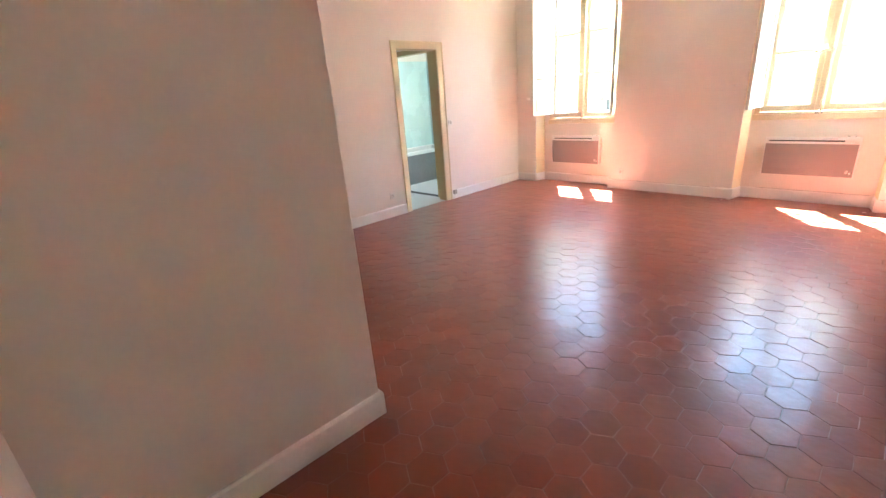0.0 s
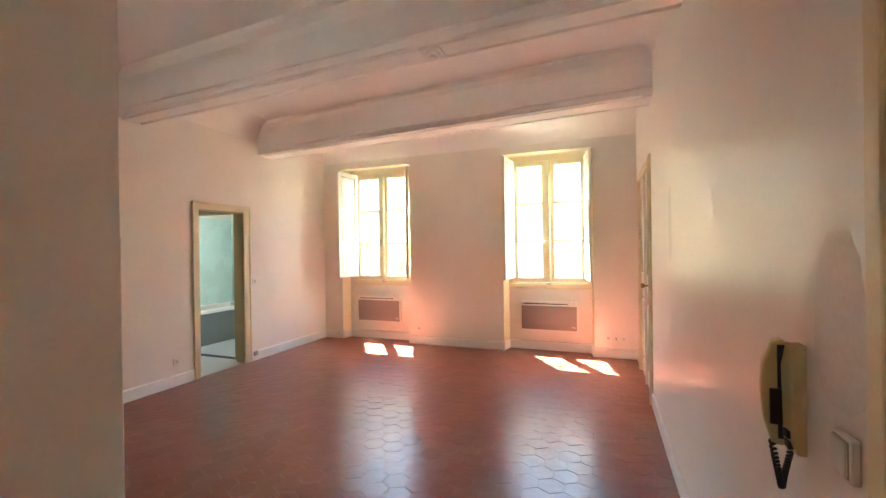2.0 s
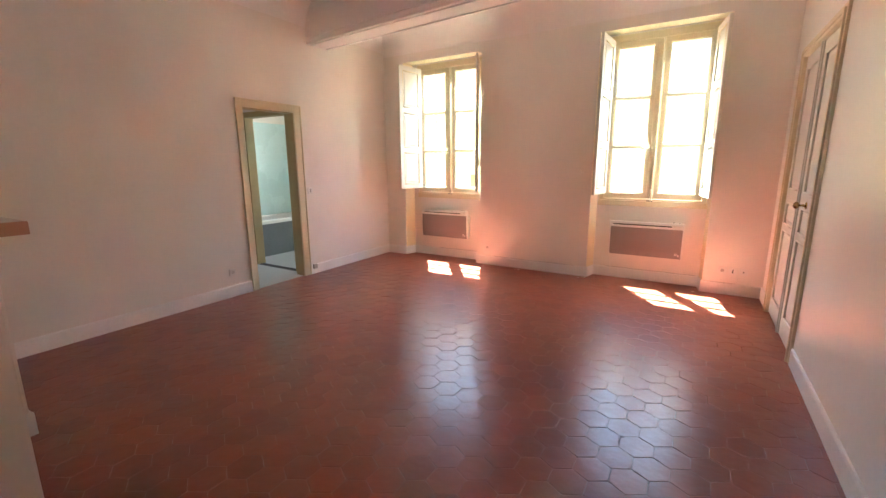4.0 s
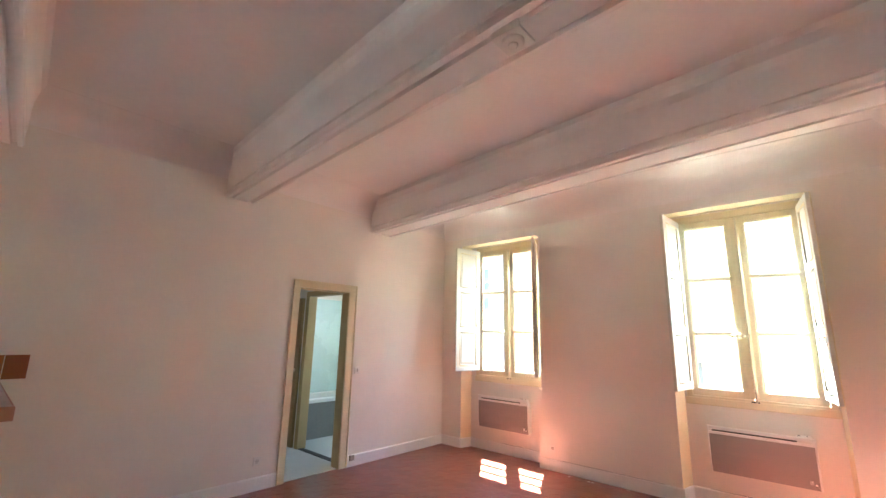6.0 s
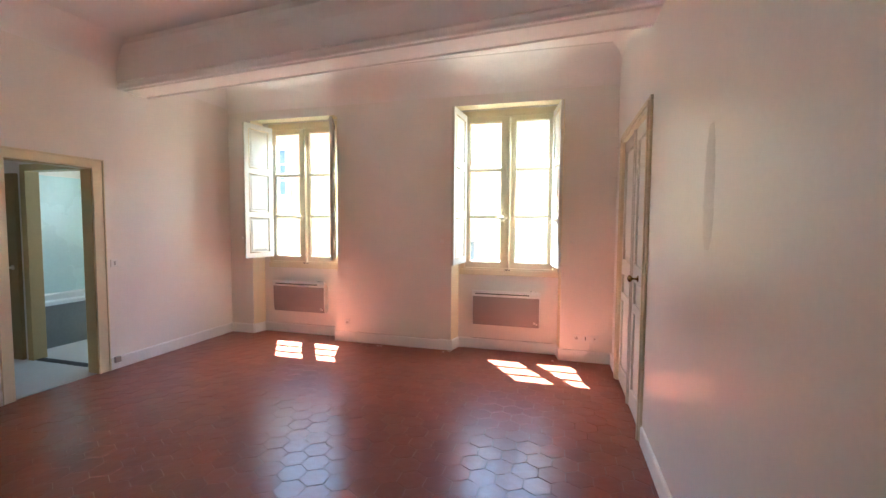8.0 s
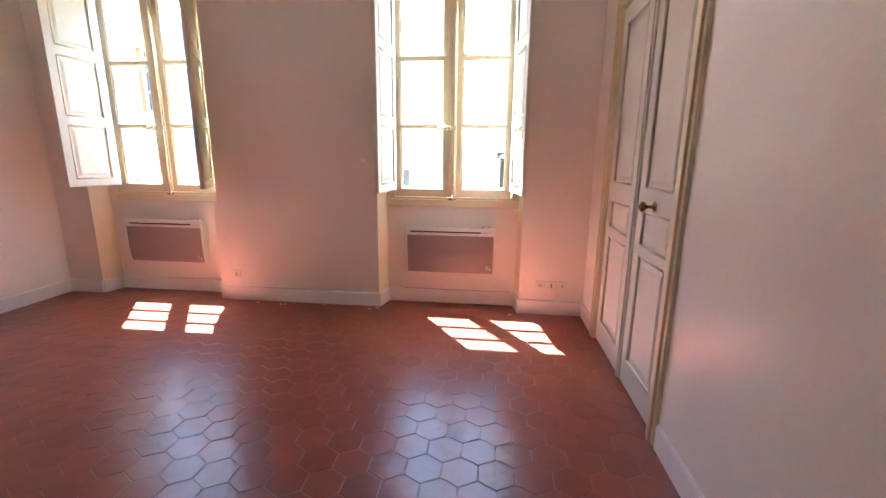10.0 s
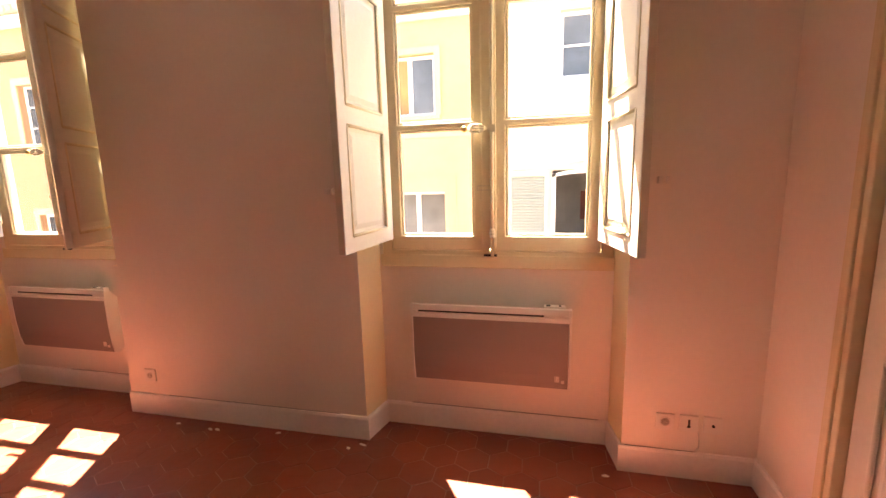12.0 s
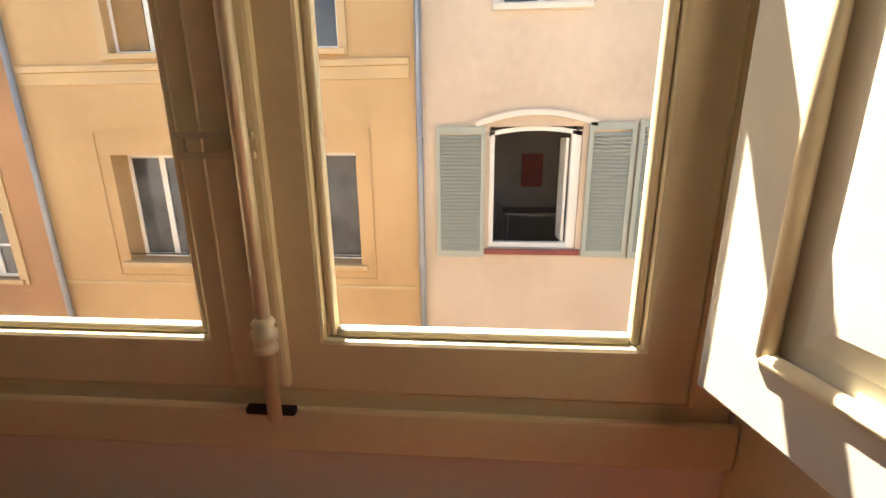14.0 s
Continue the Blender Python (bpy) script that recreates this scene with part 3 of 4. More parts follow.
def stop(x, z):
    s = thing("shutter_catch", pose(x, 0, z), "small metal shutter catch on the wall", "catch", "shutter catches")
    boxes("lug", WHITE_PLASTIC, (-0.008, 0.008, -0.03, 0, -0.014, 0.014), parent=s, bevel=0.002)
    boxes("hook", WHITE_PLASTIC, (0.024, 0.032, -0.03, 0, -0.014, 0.014), parent=s, bevel=0.002)


stop(-1.925, 1.30)
stop(-0.45, 1.32)
stop(-4.72, 1.30)


# ---- bathroom doorway ----
dw = thing("door_frame", None, "cream-painted bathroom door frame", "door frame", kind="structure")
bm = bmesh.new()
solid(bm, [LEFT + 0.001, LEFT + 0.016], [-2.505, -2.43, -1.765, -1.67], [0, 2.02, 2.095], lambda x, y, z: not (-2.43 < y < -1.765 and z < 2.02))
part("casing", bm, CREAM, dw, bevel=0.005)
# the recess's shade is in the lining's colour
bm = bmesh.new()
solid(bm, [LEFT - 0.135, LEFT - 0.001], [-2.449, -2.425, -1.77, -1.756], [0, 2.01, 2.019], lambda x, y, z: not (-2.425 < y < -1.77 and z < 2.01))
part("lining", bm, SHADED_CREAM, dw, "cream door lining, darkened for the shade in the recess", bevel=0.004)
bm = bmesh.new()
for y0, y1 in ((-2.515, -2.50), (-1.675, -1.66)):
    box(bm, LEFT + 0.001, LEFT + 0.026, y0, y1, 0, 2.105)
box(bm, LEFT + 0.001, LEFT + 0.026, -2.50, -1.675, 2.09, 2.105)
part("moulding", bm, CREAM, dw, bevel=0.004)

# lobby and bathroom behind it
structure(boxes("bathroom_floor", BATH_FLOOR, (-7.2, LEFT - 0.131, -3.0, 0.0, -0.06, 0.0045), (LEFT - 0.13, LEFT - 0.02, -2.44, -1.765, -0.003, 0.005)), "grey vinyl floor", "floor")
structure(boxes("bathroom_ceiling", CEILING, (-7.2, LEFT - 0.13, -3.0, 0.0, 2.5, 2.6)), "white bathroom ceiling", "ceiling")
structure(boxes("wall_bath_south", PLASTER, (-7.2, LEFT - 0.13, -2.75, -2.62, 0, 2.5)), "plain lobby wall", "wall")
bm = bmesh.new()
solid(bm, [-7.2, -6.03, -5.17, LEFT - 0.13], [-1.66, -1.56], [0, 2.06, 2.5], lambda x, y, z: not (-6.03 < x < -5.17 and z < 2.06))
structure(part("wall_bath_lobby", bm, PLASTER), "wall between lobby and bathroom", "wall")
structure(boxes("wall_bath_end", BATH_TILE, (-7.2, -7.05, -1.56, 0, 0, 2.1)), "pale turquoise tiled bathroom wall", "wall")
structure(boxes("wall_bath_upper", PLASTER, (-7.2, -7.055, -1.56, 0, 2.1, 2.5)), "white wall above the bathroom tiles", "wall")
structure(boxes("wall_bath_tiled", BATH_TILE, (-7.05, -6.06, -0.02, -0.002, 0, 2.1)), "pale turquoise tiled bathroom wall", "wall")
structure(boxes("wall_lobby_end", PLASTER, (-7.05, -6.92, -2.62, -1.66, 0, 2.5)), "lobby end wall", "wall")
df = thing("inner_door_frame", None, "cream-painted inner door frame", "door frame", kind="structure")
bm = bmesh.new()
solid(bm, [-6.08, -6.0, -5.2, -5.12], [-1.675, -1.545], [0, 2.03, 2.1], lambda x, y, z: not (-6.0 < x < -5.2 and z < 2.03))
part("casing", bm, SHADED_CREAM, df, bevel=0.005)
boxes("threshold", DARK_SLOT, (-6.0, -5.2, -1.66, -1.58, 0.001, 0.0095), parent=df, label="dark threshold strip")
ld = thing("lobby_door", pose(-6.90, -1.681, 0.008), "closed brownish cream flush door in the lobby", "door")
boxes("door_leaf", BROWN_CREAM, (0.02, 0.78, -0.02, 0.018, 0.0, 2.0), parent=ld, bevel=0.004)
bm = bmesh.new()
turned(bm, (0.7, -0.02, 1.0), (0, -1, 0), [(0, 0.025), (0.006, 0.025), (0.01, 0.01), (0.04, 0.01), (0.045, 0.024), (0.06, 0.02)])
part("door_handle", bm, STEEL, ld)

tub = thing("bathtub", None, "white bathtub with a grey front panel", "bathtub")
boxes("front_panel", BATH_GREY, (-6.375, -6.36, -1.55, -0.03, 0.0, 0.505), parent=tub, label="grey bath panel")
bm = bmesh.new()
solid(bm, [-7.05, -6.97, -6.46, -6.38], [-1.55, -1.45, -0.12, -0.03], [0.14, 0.2, 0.50, 0.56], lambda x, y, z: z < 0.2 or not (-6.97 < x < -6.46 and -1.45 < y < -0.12))
part("tub_shell", bm, WHITE_METAL, tub, bevel=0.02)
bw = thing("window_3", None, "small cream-framed bathroom window", "window", kind="structure")
bm = bmesh.new()
solid(bm, [-6.048, -6.0, -5.75, -5.70, -5.45, -5.402], [0.05, 0.1], [1.252, 1.3, 2.2, 2.248],
      lambda x, y, z: not ((-6.0 < x < -5.75 or -5.70 < x < -5.45) and 1.3 < z < 2.2))
part("window_frame", bm, CREAM, bw, bevel=0.005)
p = boxes("pane", GLASS, (-6.002, -5.748, 0.07, 0.074, 1.298, 2.202), (-5.702, -5.448, 0.07, 0.074, 1.298, 2.202), parent=bw)
p.visible_shadow = False
mc = thing("towel_radiator", pose(-6.3, -0.02, 1.2), "dark wall-hung rail on the tiled wall", "rail")
boxes("rail", DARK_UNIT, (-0.05, 0.02, -0.05, 0.0, 0.0, 0.6), parent=mc, bevel=0.005)

# ---- panelled double door on the east wall ----
cd = thing("double_door", pose(0.028, -0.475, 0.01, 0, 0, -90), "ivory panelled double door, closed", "door")
ROWS = [(0.16, 0.80), (0.86, 1.045), (1.17, 2.16)]
for x0, w in ((0.0, 0.555), (0.615, 0.53)):
    lf = leaf(cd, "door_leaf", w, 2.265, 0.042, ROWS, IVORY, 0.085)
    lf.matrix_basis = pose(x0, 0, 0)
boxes("cover_strip", IVORY, (0.557, 0.613, -0.030, 0.02, 0.0, 2.265), (0.57, 0.60, -0.040, -0.030, 0.0, 2.265), parent=cd, bevel=0.006)
bm = bmesh.new()
turned(bm, (0.86, -0.021, 1.085), (0, -1, 0), [(0, 0.026), (0.004, 0.026), (0.008, 0.018), (0.012, 0.009), (0.04, 0.008), (0.046, 0.02), (0.056, 0.027), (0.066, 0.026), (0.074, 0.015), (0.078, 0.004)])
part("door_knob", bm, BRASS, cd, "round aged brass knob")
ct = thing("double_door_frame", None, "ivory moulded frame round the double door", "door frame", kind="structure")
bm = bmesh.new()
for k, (o, d) in enumerate(((0.0, 0.018), (0.028, 0.030), (0.056, 0.022))):
    y0, y1, z1 = -0.385 - o, -1.705 + o, 2.365 - o
    wd = 0.027
    box(bm, -d, 0.03, y0 - wd, y0, 0, z1)
    box(bm, -d, 0.03, y1, y1 + wd, 0, z1)
    box(bm, -d, 0.03, y1 + wd, y0 - wd, z1 - wd, z1)
part("casing", bm, CREAM, ct, bevel=0.004)

# ---- entrance: door, intercom, switch box ----
ed = thing("entrance_door", pose(0.035, -5.21, 0.01, 0, 0, -90), "closed cream entrance door with a brass knob", "door")
leaf(ed, "door_leaf", 0.80, 2.02, 0.045, [(0.15, 0.85), (0.98, 1.9)], CREAM, 0.1)
bm = bmesh.new()
turned(bm, (0.06, -0.022, 0.94), (0, -1, 0), [(0, 0.028), (0.004, 0.028), (0.01, 0.01), (0.035, 0.009), (0.045, 0.025), (0.06, 0.025), (0.068, 0.01)])
part("door_knob", bm, BRASS, ed, "brass knob")
ef = thing("entrance_door_frame", None, "cream entrance door frame", "door frame", kind="structure")
bm = bmesh.new()
solid(bm, [-0.02, 0.05], [-6.1, -6.02, -5.2, -5.15], [0, 2.05, 2.13], lambda x, y, z: not (-6.02 < y < -5.2 and z < 2.05))
part("casing", bm, CREAM, ef, bevel=0.005)

ic = thing("intercom_handset", pose(0, -4.835, 1.02, 0, 0, -90), "yellowed beige wall intercom with handset", "intercom")
bm = bmesh.new()
side = [(0.0, 0.0), (-0.022, 0.0), (-0.034, 0.03), (-0.037, 0.20), (-0.028, 0.25), (0.0, 0.256)]
a = [bm.verts.new((0.003, y, z)) for y, z in side]
b = [bm.verts.new((0.048, y * 0.85, z)) for y, z in side]
bm.faces.new(a)
bm.faces.new(b[::-1])
for i in range(len(side)):
    bm.faces.new((a[i], b[i], b[(i + 1) % len(side)], a[(i + 1) % len(side)]))
box(bm, -0.045, 0.003, -0.022, 0.0, 0.01, 0.245)
part("base", bm, OLD_PLASTIC, ic, bevel=0.005)
bm = bmesh.new()
pr = [(-0.024, 0.000), (-0.050, 0.004), (-0.066, 0.06), (-0.072, 0.13), (-0.068, 0.20), (-0.052, 0.252), (-0.024, 0.258), (-0.03, 0.2), (-0.034, 0.13), (-0.03, 0.06)]
a = [bm.verts.new((-0.046, y * 0.9, z)) for y, z in pr]
b = [bm.verts.new((0.001, y * 1.06, z)) for y, z in pr]
bm.faces.new(a)
bm.faces.new(b[::-1])
for i in range(len(pr)):
    bm.faces.new((a[i], b[i], b[(i + 1) % len(pr)], a[(i + 1) % len(pr)]))
part("handset", bm, OLD_PLASTIC, ic, bevel=0.007)
boxes("call_button", BLACK, (0.016, 0.040, -0.0345, -0.020, 0.012, 0.030), parent=ic, bevel=0.002)
boxes("call_button", BLACK, (0.016, 0.040, -0.0375, -0.022, 0.036, 0.054), parent=ic, bevel=0.002)
bm = bmesh.new()
box(bm, 0.001, 0.004, -0.042, -0.02, 0.02, 0.245)
box(bm, 0.001, 0.009, -0.058, -0.03, 0.055, 0.14)
part("hook_switch", bm, BLACK, ic, bevel=0.002)
bm = bmesh.new()
last = None
for i in range(261):
    s = i / 260
    turn = math.pi * s
    c = Vector((-0.008 + 0.024 * math.sin(turn) * math.cos(turn) * 1.3, -0.052 + 0.036 * s, 0.02 - 0.115 * math.sin(turn) ** 0.8))
    c.x += 0.016 * s
    a = s * 2 * math.pi * 40
    q = c + Vector((0.005 * math.cos(a), 0.005 * math.sin(a), 0.002 * math.sin(a)))
    if last is not None:
        tube(bm, last, q, 0.0033, n=5)
    last = q
part("coiled_cord", bm, BLACK, ic, "black coiled cord")
sb = thing("entry_switch", pose(0, -5.06, 1.108, 0, 0, -90), "white surface-mounted switch box beside the entrance", "switch")
boxes("plate", WHITE_PLASTIC, (-0.036, 0.036, -0.016, 0, -0.042, 0.042), parent=sb, bevel=0.005)
boxes("rocker", WHITE_PLASTIC, (-0.026, 0.026, -0.023, -0.015, -0.032, 0.032), parent=sb, bevel=0.004)
boxes("rocker_gap", GREY_PLASTIC_AND_SHADE, (-0.028, 0.028, -0.0175, -0.015, -0.034, 0.034), parent=sb)


def patch(y, z0, z1, w, seed):
    """A brushed-on strip of bare filler on the east wall."""
    rnd = random.Random(seed)
    bm = bmesh.new()
    n = 14
    left, right = [], []
    for i in range(n + 1):
        s = i / n
        taper = math.sin(math.pi * min(1, 0.12 + s * 0.88)) ** 0.35 if 0 < i < n else 0.4
        z = z0 + (z1 - z0) * s
        left.append(bm.verts.new((-0.0007, y - w / 2 * taper + rnd.uniform(-0.004, 0.004), z)))
        right.append(bm.verts.new((-0.0007, y + w / 2 * taper + rnd.uniform(-0.004, 0.004), z)))
    for i in range(n):
        bm.faces.new((left[i], right[i], right[i + 1], left[i + 1]))
    ext = bmesh.ops.extrude_face_region(bm, geom=bm.faces[:])
    for v in ext["geom"]:
        if isinstance(v, bmesh.types.BMVert):
            v.co.x = 0.001
    return tagged(part("filler_patch", bm, FILLER), "dull grey strip of filler on the wall", "patch", "filler patches")


patch(-2.85, 1.40, 1.91, 0.12, 1)
patch(-5.02, 1.18, 1.53, 0.2, 6)

sd = thing("smoke_detector", pose(-1.49, -3.42, 2.84), "small white detector on the beam", "detector")
bm = bmesh.new()
box(bm, -0.072, 0.072, -0.072, 0.072, -0.016, 0.03)
turned(bm, (0, 0, -0.012), (0, 0, -1), [(0, 0.052), (0.014, 0.05), (0.022, 0.042)])
part("housing", bm, WHITE_PLASTIC, sd)
bm = bmesh.new()
turned(bm, (0, 0, -0.034), (0, 0, -1), [(0, 0.022), (0.008, 0.02), (0.012, 0.012)])
part("sensor_cap", bm, WHITE_PLASTIC, sd)

# ---- bar counter ----
structure(boxes("wall_bar", PLASTER, (LEFT, -3.62, -5.09, -4.745, 0, 1.085), bevel=0.004), "low white wall under the bar", "wall")
skirting((-3.62, -5.09, 0), (-3.62, -4.729, 0), (1, 0, 0))
skirting((LEFT + 0.016, -4.745, 0), (-3.62, -4.745, 0), (0, 1, 0))
bar = thing("bar_counter", None, "tiled bar counter with terracotta edge and upstand", "counter")
boxes("board", COUNTER_EDGE, (LEFT, -3.455, -5.55, -4.64, 1.087, 1.145), parent=bar)
for ix in range(7):
    for iy in range(5):
        x1 = -3.465 - ix * 0.215
        y0 = -5.545 + iy * 0.1795
        boxes("tile", COUNTER, (max(LEFT + 0.012, x1 - 0.21), x1, y0, y0 + 0.175, 1.1455, 1.153), parent=bar)
for iy in range(5):
    y0 = -5.55 + iy * 0.182
    boxes("edge_tile", COUNTER_EDGE, (-3.4545, -3.447, y0, y0 + 0.179, 1.088, 1.152), parent=bar)
for iy in range(8):
    y0 = -5.548 + iy * 0.13
    boxes("upstand_tile", TERRA_GLAZE, (LEFT + 0.001, LEFT + 0.012, y0, y0 + 0.126, 1.154, 1.32), parent=bar)
for ix in range(9):
    x1 = -3.8 - ix * 0.122
    boxes("upstand_tile", TERRA_GLAZE, (x1 - 0.118, x1, -5.565, -5.552, 1.10, 1.31), parent=bar)
# Added block: its grey-brown stands for the deep shade under the bar.
unit = thing("under_bar_block", None, "grey-brown block added for the shade in the open recess under the bar", "cabinet")
boxes("carcass", GREY_PLASTIC_AND_SHADE, (LEFT + 0.02, -3.95, -5.75, -5.12, 0.0, 0.90), parent=unit, bevel=0.004)
boxes("worktop", WHITE_METAL, (LEFT + 0.02, -3.9, -5.78, -5.10, 0.905, 0.945), parent=unit, bevel=0.004)

# chips of plaster lying along the baseboard
rnd = random.Random(3)
for x, y in ((-2.93, -0.075), (-2.70, -0.09), (-2.66, -0.085), (-2.30, -0.05), (-1.80, -0.06), (-1.86, -0.10), (-0.62, -0.07)):
    bm = bmesh.new()
    pts = [(0.022 * math.cos(a) * rnd.uniform(0.5, 1.1), 0.009 * math.sin(a) * rnd.uniform(0.5, 1.2)) for a in (0.2, 1.3, 2.4, 3.4, 4.4, 5.4)]
    lo = [bm.verts.new((px, py, 0.0)) for px, py in pts]
    hi = [bm.verts.new((px * 0.8, py * 0.8, 0.004)) for px, py in pts]
    bm.faces.new(lo[::-1])
    bm.faces.new(hi)
    for i in range(6):
        bm.faces.new((lo[i], lo[(i + 1) % 6], hi[(i + 1) % 6], hi[i]))
    tagged(part("plaster_chip", bm, FILLER, at=pose(x, y, 0.0012, 0, 0, rnd.uniform(-25, 25))), "small white plaster chip on the tiles", "chip", "plaster chips by the baseboard")

# ---- street: ground and the houses opposite ----
FY = 5.77
structure(boxes("ground", ASPHALT, (-400, 400, -400, 400, -4.3, -4.2)), "pale paved street and ground beyond", "ground")


def house(name, x0, x1, top, holes, mat, label):
    h = thing(name, None, label, "house")
    bm = bmesh.new()
    xs = sorted({x0, x1, *[v for q in holes for v in q[:2]]})
    zs = sorted({-4.2, top, *[v for q in holes for v in q[2:4]]})
    solid(bm, xs, [FY, FY + 0.4], zs, lambda x, y, z: not any(a < x < b and c < z < d for a, b, c, d in holes))
    part("wall", bm, mat, h)
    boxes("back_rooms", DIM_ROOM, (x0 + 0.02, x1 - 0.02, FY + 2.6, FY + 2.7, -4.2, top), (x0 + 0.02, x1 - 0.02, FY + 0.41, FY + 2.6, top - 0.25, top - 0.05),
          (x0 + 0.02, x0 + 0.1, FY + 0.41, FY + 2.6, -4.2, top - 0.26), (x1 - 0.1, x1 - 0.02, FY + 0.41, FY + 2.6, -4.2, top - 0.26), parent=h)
    return h


def far_window(h, x0, x1, z0, z1, bar=True, rows=0, surround=None, mat=STONE, inset=0.12):
    w = thing("window", None)
    w.parent = h
    bm = bmesh.new()
    f = 0.055
    box(bm, x0, x0 + f, FY + inset, FY + inset + 0.05, z0, z1)
    box(bm, x1 - f, x1, FY + inset, FY + inset + 0.05, z0, z1)
    box(bm, x0 + f, x1 - f, FY + inset, FY + inset + 0.05, z0, z0 + f)
    box(bm, x0 + f, x1 - f, FY + inset, FY + inset + 0.05, z1 - f, z1)
    if bar:
        c = (x0 + x1) / 2
        box(bm, c - 0.045, c + 0.045, FY + inset - 0.005, FY + inset + 0.045, z0 + f, z1 - f)
    for i in range(rows):
        z = z0 + (z1 - z0) * (i + 1) / (rows + 1)
        box(bm, x0 + f, x1 - f, FY + inset + 0.005, FY + inset + 0.045, z - 0.018, z + 0.018)
    part("frame", bm, WHITE_FRAME, w)
    boxes("pane", DARK_GLASS, (x0 + 0.02, x1 - 0.02, FY + inset + 0.02, FY + inset + 0.026, z0 + 0.02, z1 - 0.02), parent=w)
    boxes("sill", mat, (x0 - 0.1, x1 + 0.1, FY - 0.07, FY + inset - 0.01, z0 - 0.08, z0 - 0.002), parent=w, bevel=0.01)
    if surround:
        s = surround
        bm = bmesh.new()
        for q in ((x0 - s, x0 - 0.002, z0 - 0.09, z1 + s), (x1 + 0.002, x1 + s, z0 - 0.09, z1 + s), (x0 - 0.002, x1 + 0.002, z1 + 0.002, z1 + s)):
            box(bm, q[0], q[1], FY - 0.03, FY - 0.001, q[2], q[3])
        part("surround", bm, mat, w, bevel=0.008)
    return w


def louvred(parent, x0, x1, z0, z1, y0=None):
    y0 = FY - 0.06 if y0 is None else y0
    bm = bmesh.new()
    s = 0.06
    solid(bm, [x0, x0 + s, x1 - s, x1], [y0, y0 + 0.04], [z0, z0 + 0.09, z1 - 0.1, z1],
          lambda x, y, z: not (x0 + s < x < x1 - s and z0 + 0.09 < z < z1 - 0.1))
    sh = part("shutter", bm, SAGE, parent, "grey-green louvred shutter")
    proto = None
    z = z0 + 0.11
    while z < z1 - 0.12:
        if proto is None:
            b2 = bmesh.new()
            vs = box(b2, x0 + s, x1 - s, -0.026, 0.026, -0.004, 0.004)
            bmesh.ops.rotate(b2, verts=vs, cent=(0, 0, 0), matrix=Matrix.Rotation(radians(50), 3, 'X'))
            ob = proto = part("slat", b2, SAGE, sh)
        else:
            ob = new("slat", proto.data)
            ob.parent = sh
        ob.location = (0, y0 + 0.02, z)
        z += 0.052
    return sh


def pipe(h, x, z0, z1):
    bm = bmesh.new()
    tube(bm, (x, FY - 0.08, z0), (x, FY - 0.08, z1), 0.045, n=12)
    for z in (-2.5, -0.6, 1.3, 3.2):
        turned(bm, (x, FY - 0.08, z), (0, 0, 1), [(0, 0.05), (0.06, 0.05)], 12)
    part("downpipe", bm, ZINC, h, "grey zinc downpipe")


def tiled_roof(h, x0, x1, z, mat=ROOF):
    rf = boxes("roof", mat, (x0, x1, FY - 0.25, FY + 0.45, z, z + 0.06), parent=h)
    bm = bmesh.new()
    a = [bm.verts.new(c) for c in ((x0, FY - 0.2, z + 0.062), (x1, FY - 0.2, z + 0.062), (x1, FY + 4.5, z + 1.35), (x0, FY + 4.5, z + 1.35))]
    b = [bm.verts.new(v.co + Vector((0, 0, 0.05))) for v in a]
    bm.faces.new(a)
    bm.faces.new(b)
    for i in range(4):
        bm.faces.new((a[i], a[(i + 1) % 4], b[(i + 1) % 4], b[i]))
    part("roof_slope", bm, mat, h)
    proto = None
    k = int((x1 - x0) / 0.21)
    for i in range(k):
        x = x0 + 0.12 + i * 0.21
        if proto is None:
            b2 = bmesh.new()
            tube(b2, (0, FY - 0.3, z + 0.10), (0, FY + 2.4, z + 0.84), 0.085, 0.085, 8)
            ob = proto = part("roof_tile", b2, mat, rf)
        else:
            ob = new("roof_tile", proto.data)
            ob.parent = rf
        ob.location.x = x


# ochre house
OCH = [(-6.42, -5.28, -0.56, 1.10), (-3.84, -2.64, -0.56, 1.12), (-6.1, -4.95, 2.5, 3.75), (-3.75, -2.78, 2.5, 3.55)]
ho = house("ochre_house", -7.72, -1.75, 4.42, OCH, OCHRE, "ochre rendered house across the street")
for k, q in enumerate(OCH):
    w = far_window(ho, *q, surround=None if k < 2 else 0.12, inset=0.32 if k < 2 else 0.12)
    if k < 2:
        bm = bmesh.new()
        tube(bm, (q[0] - 0.02, FY + 0.03, q[2] + 0.12), (q[1] + 0.02, FY + 0.03, q[2] + 0.12), 0.012, n=8)
        part("guard_rail", bm, BLACK, w, "thin black guard rail")
        bm = bmesh.new()
        e, lo, hi = 0.22, q[2] - 0.25, q[3] + 0.36
        for r in ((q[0] - e, q[0] - e + 0.03, lo, hi), (q[1] + e - 0.03, q[1] + e, lo, hi),
                  (q[0] - e + 0.03, q[1] + e - 0.03, hi - 0.03, hi), (q[0] - e + 0.03, q[1] + e - 0.03, lo, lo + 0.03)):
            box(bm, r[0], r[1], FY - 0.02, FY - 0.001, r[2], r[3])
        part("outer_moulding", bm, OCHRE, w)
    else:
        boxes("inner_shutter", WOOD, (q[0] + 0.07, q[0] + (q[1] - q[0]) * 0.46, FY + 0.10, FY + 0.112, q[2] + 0.06, q[3] - 0.06), parent=w, label="brown inner shutter")
boxes("string_course", STONE, (-7.6, -1.82, FY - 0.05, FY - 0.001, 2.27, 2.36), (-7.6, -1.82, FY - 0.02, FY - 0.001, 2.1, 2.27), parent=ho, bevel=0.01)
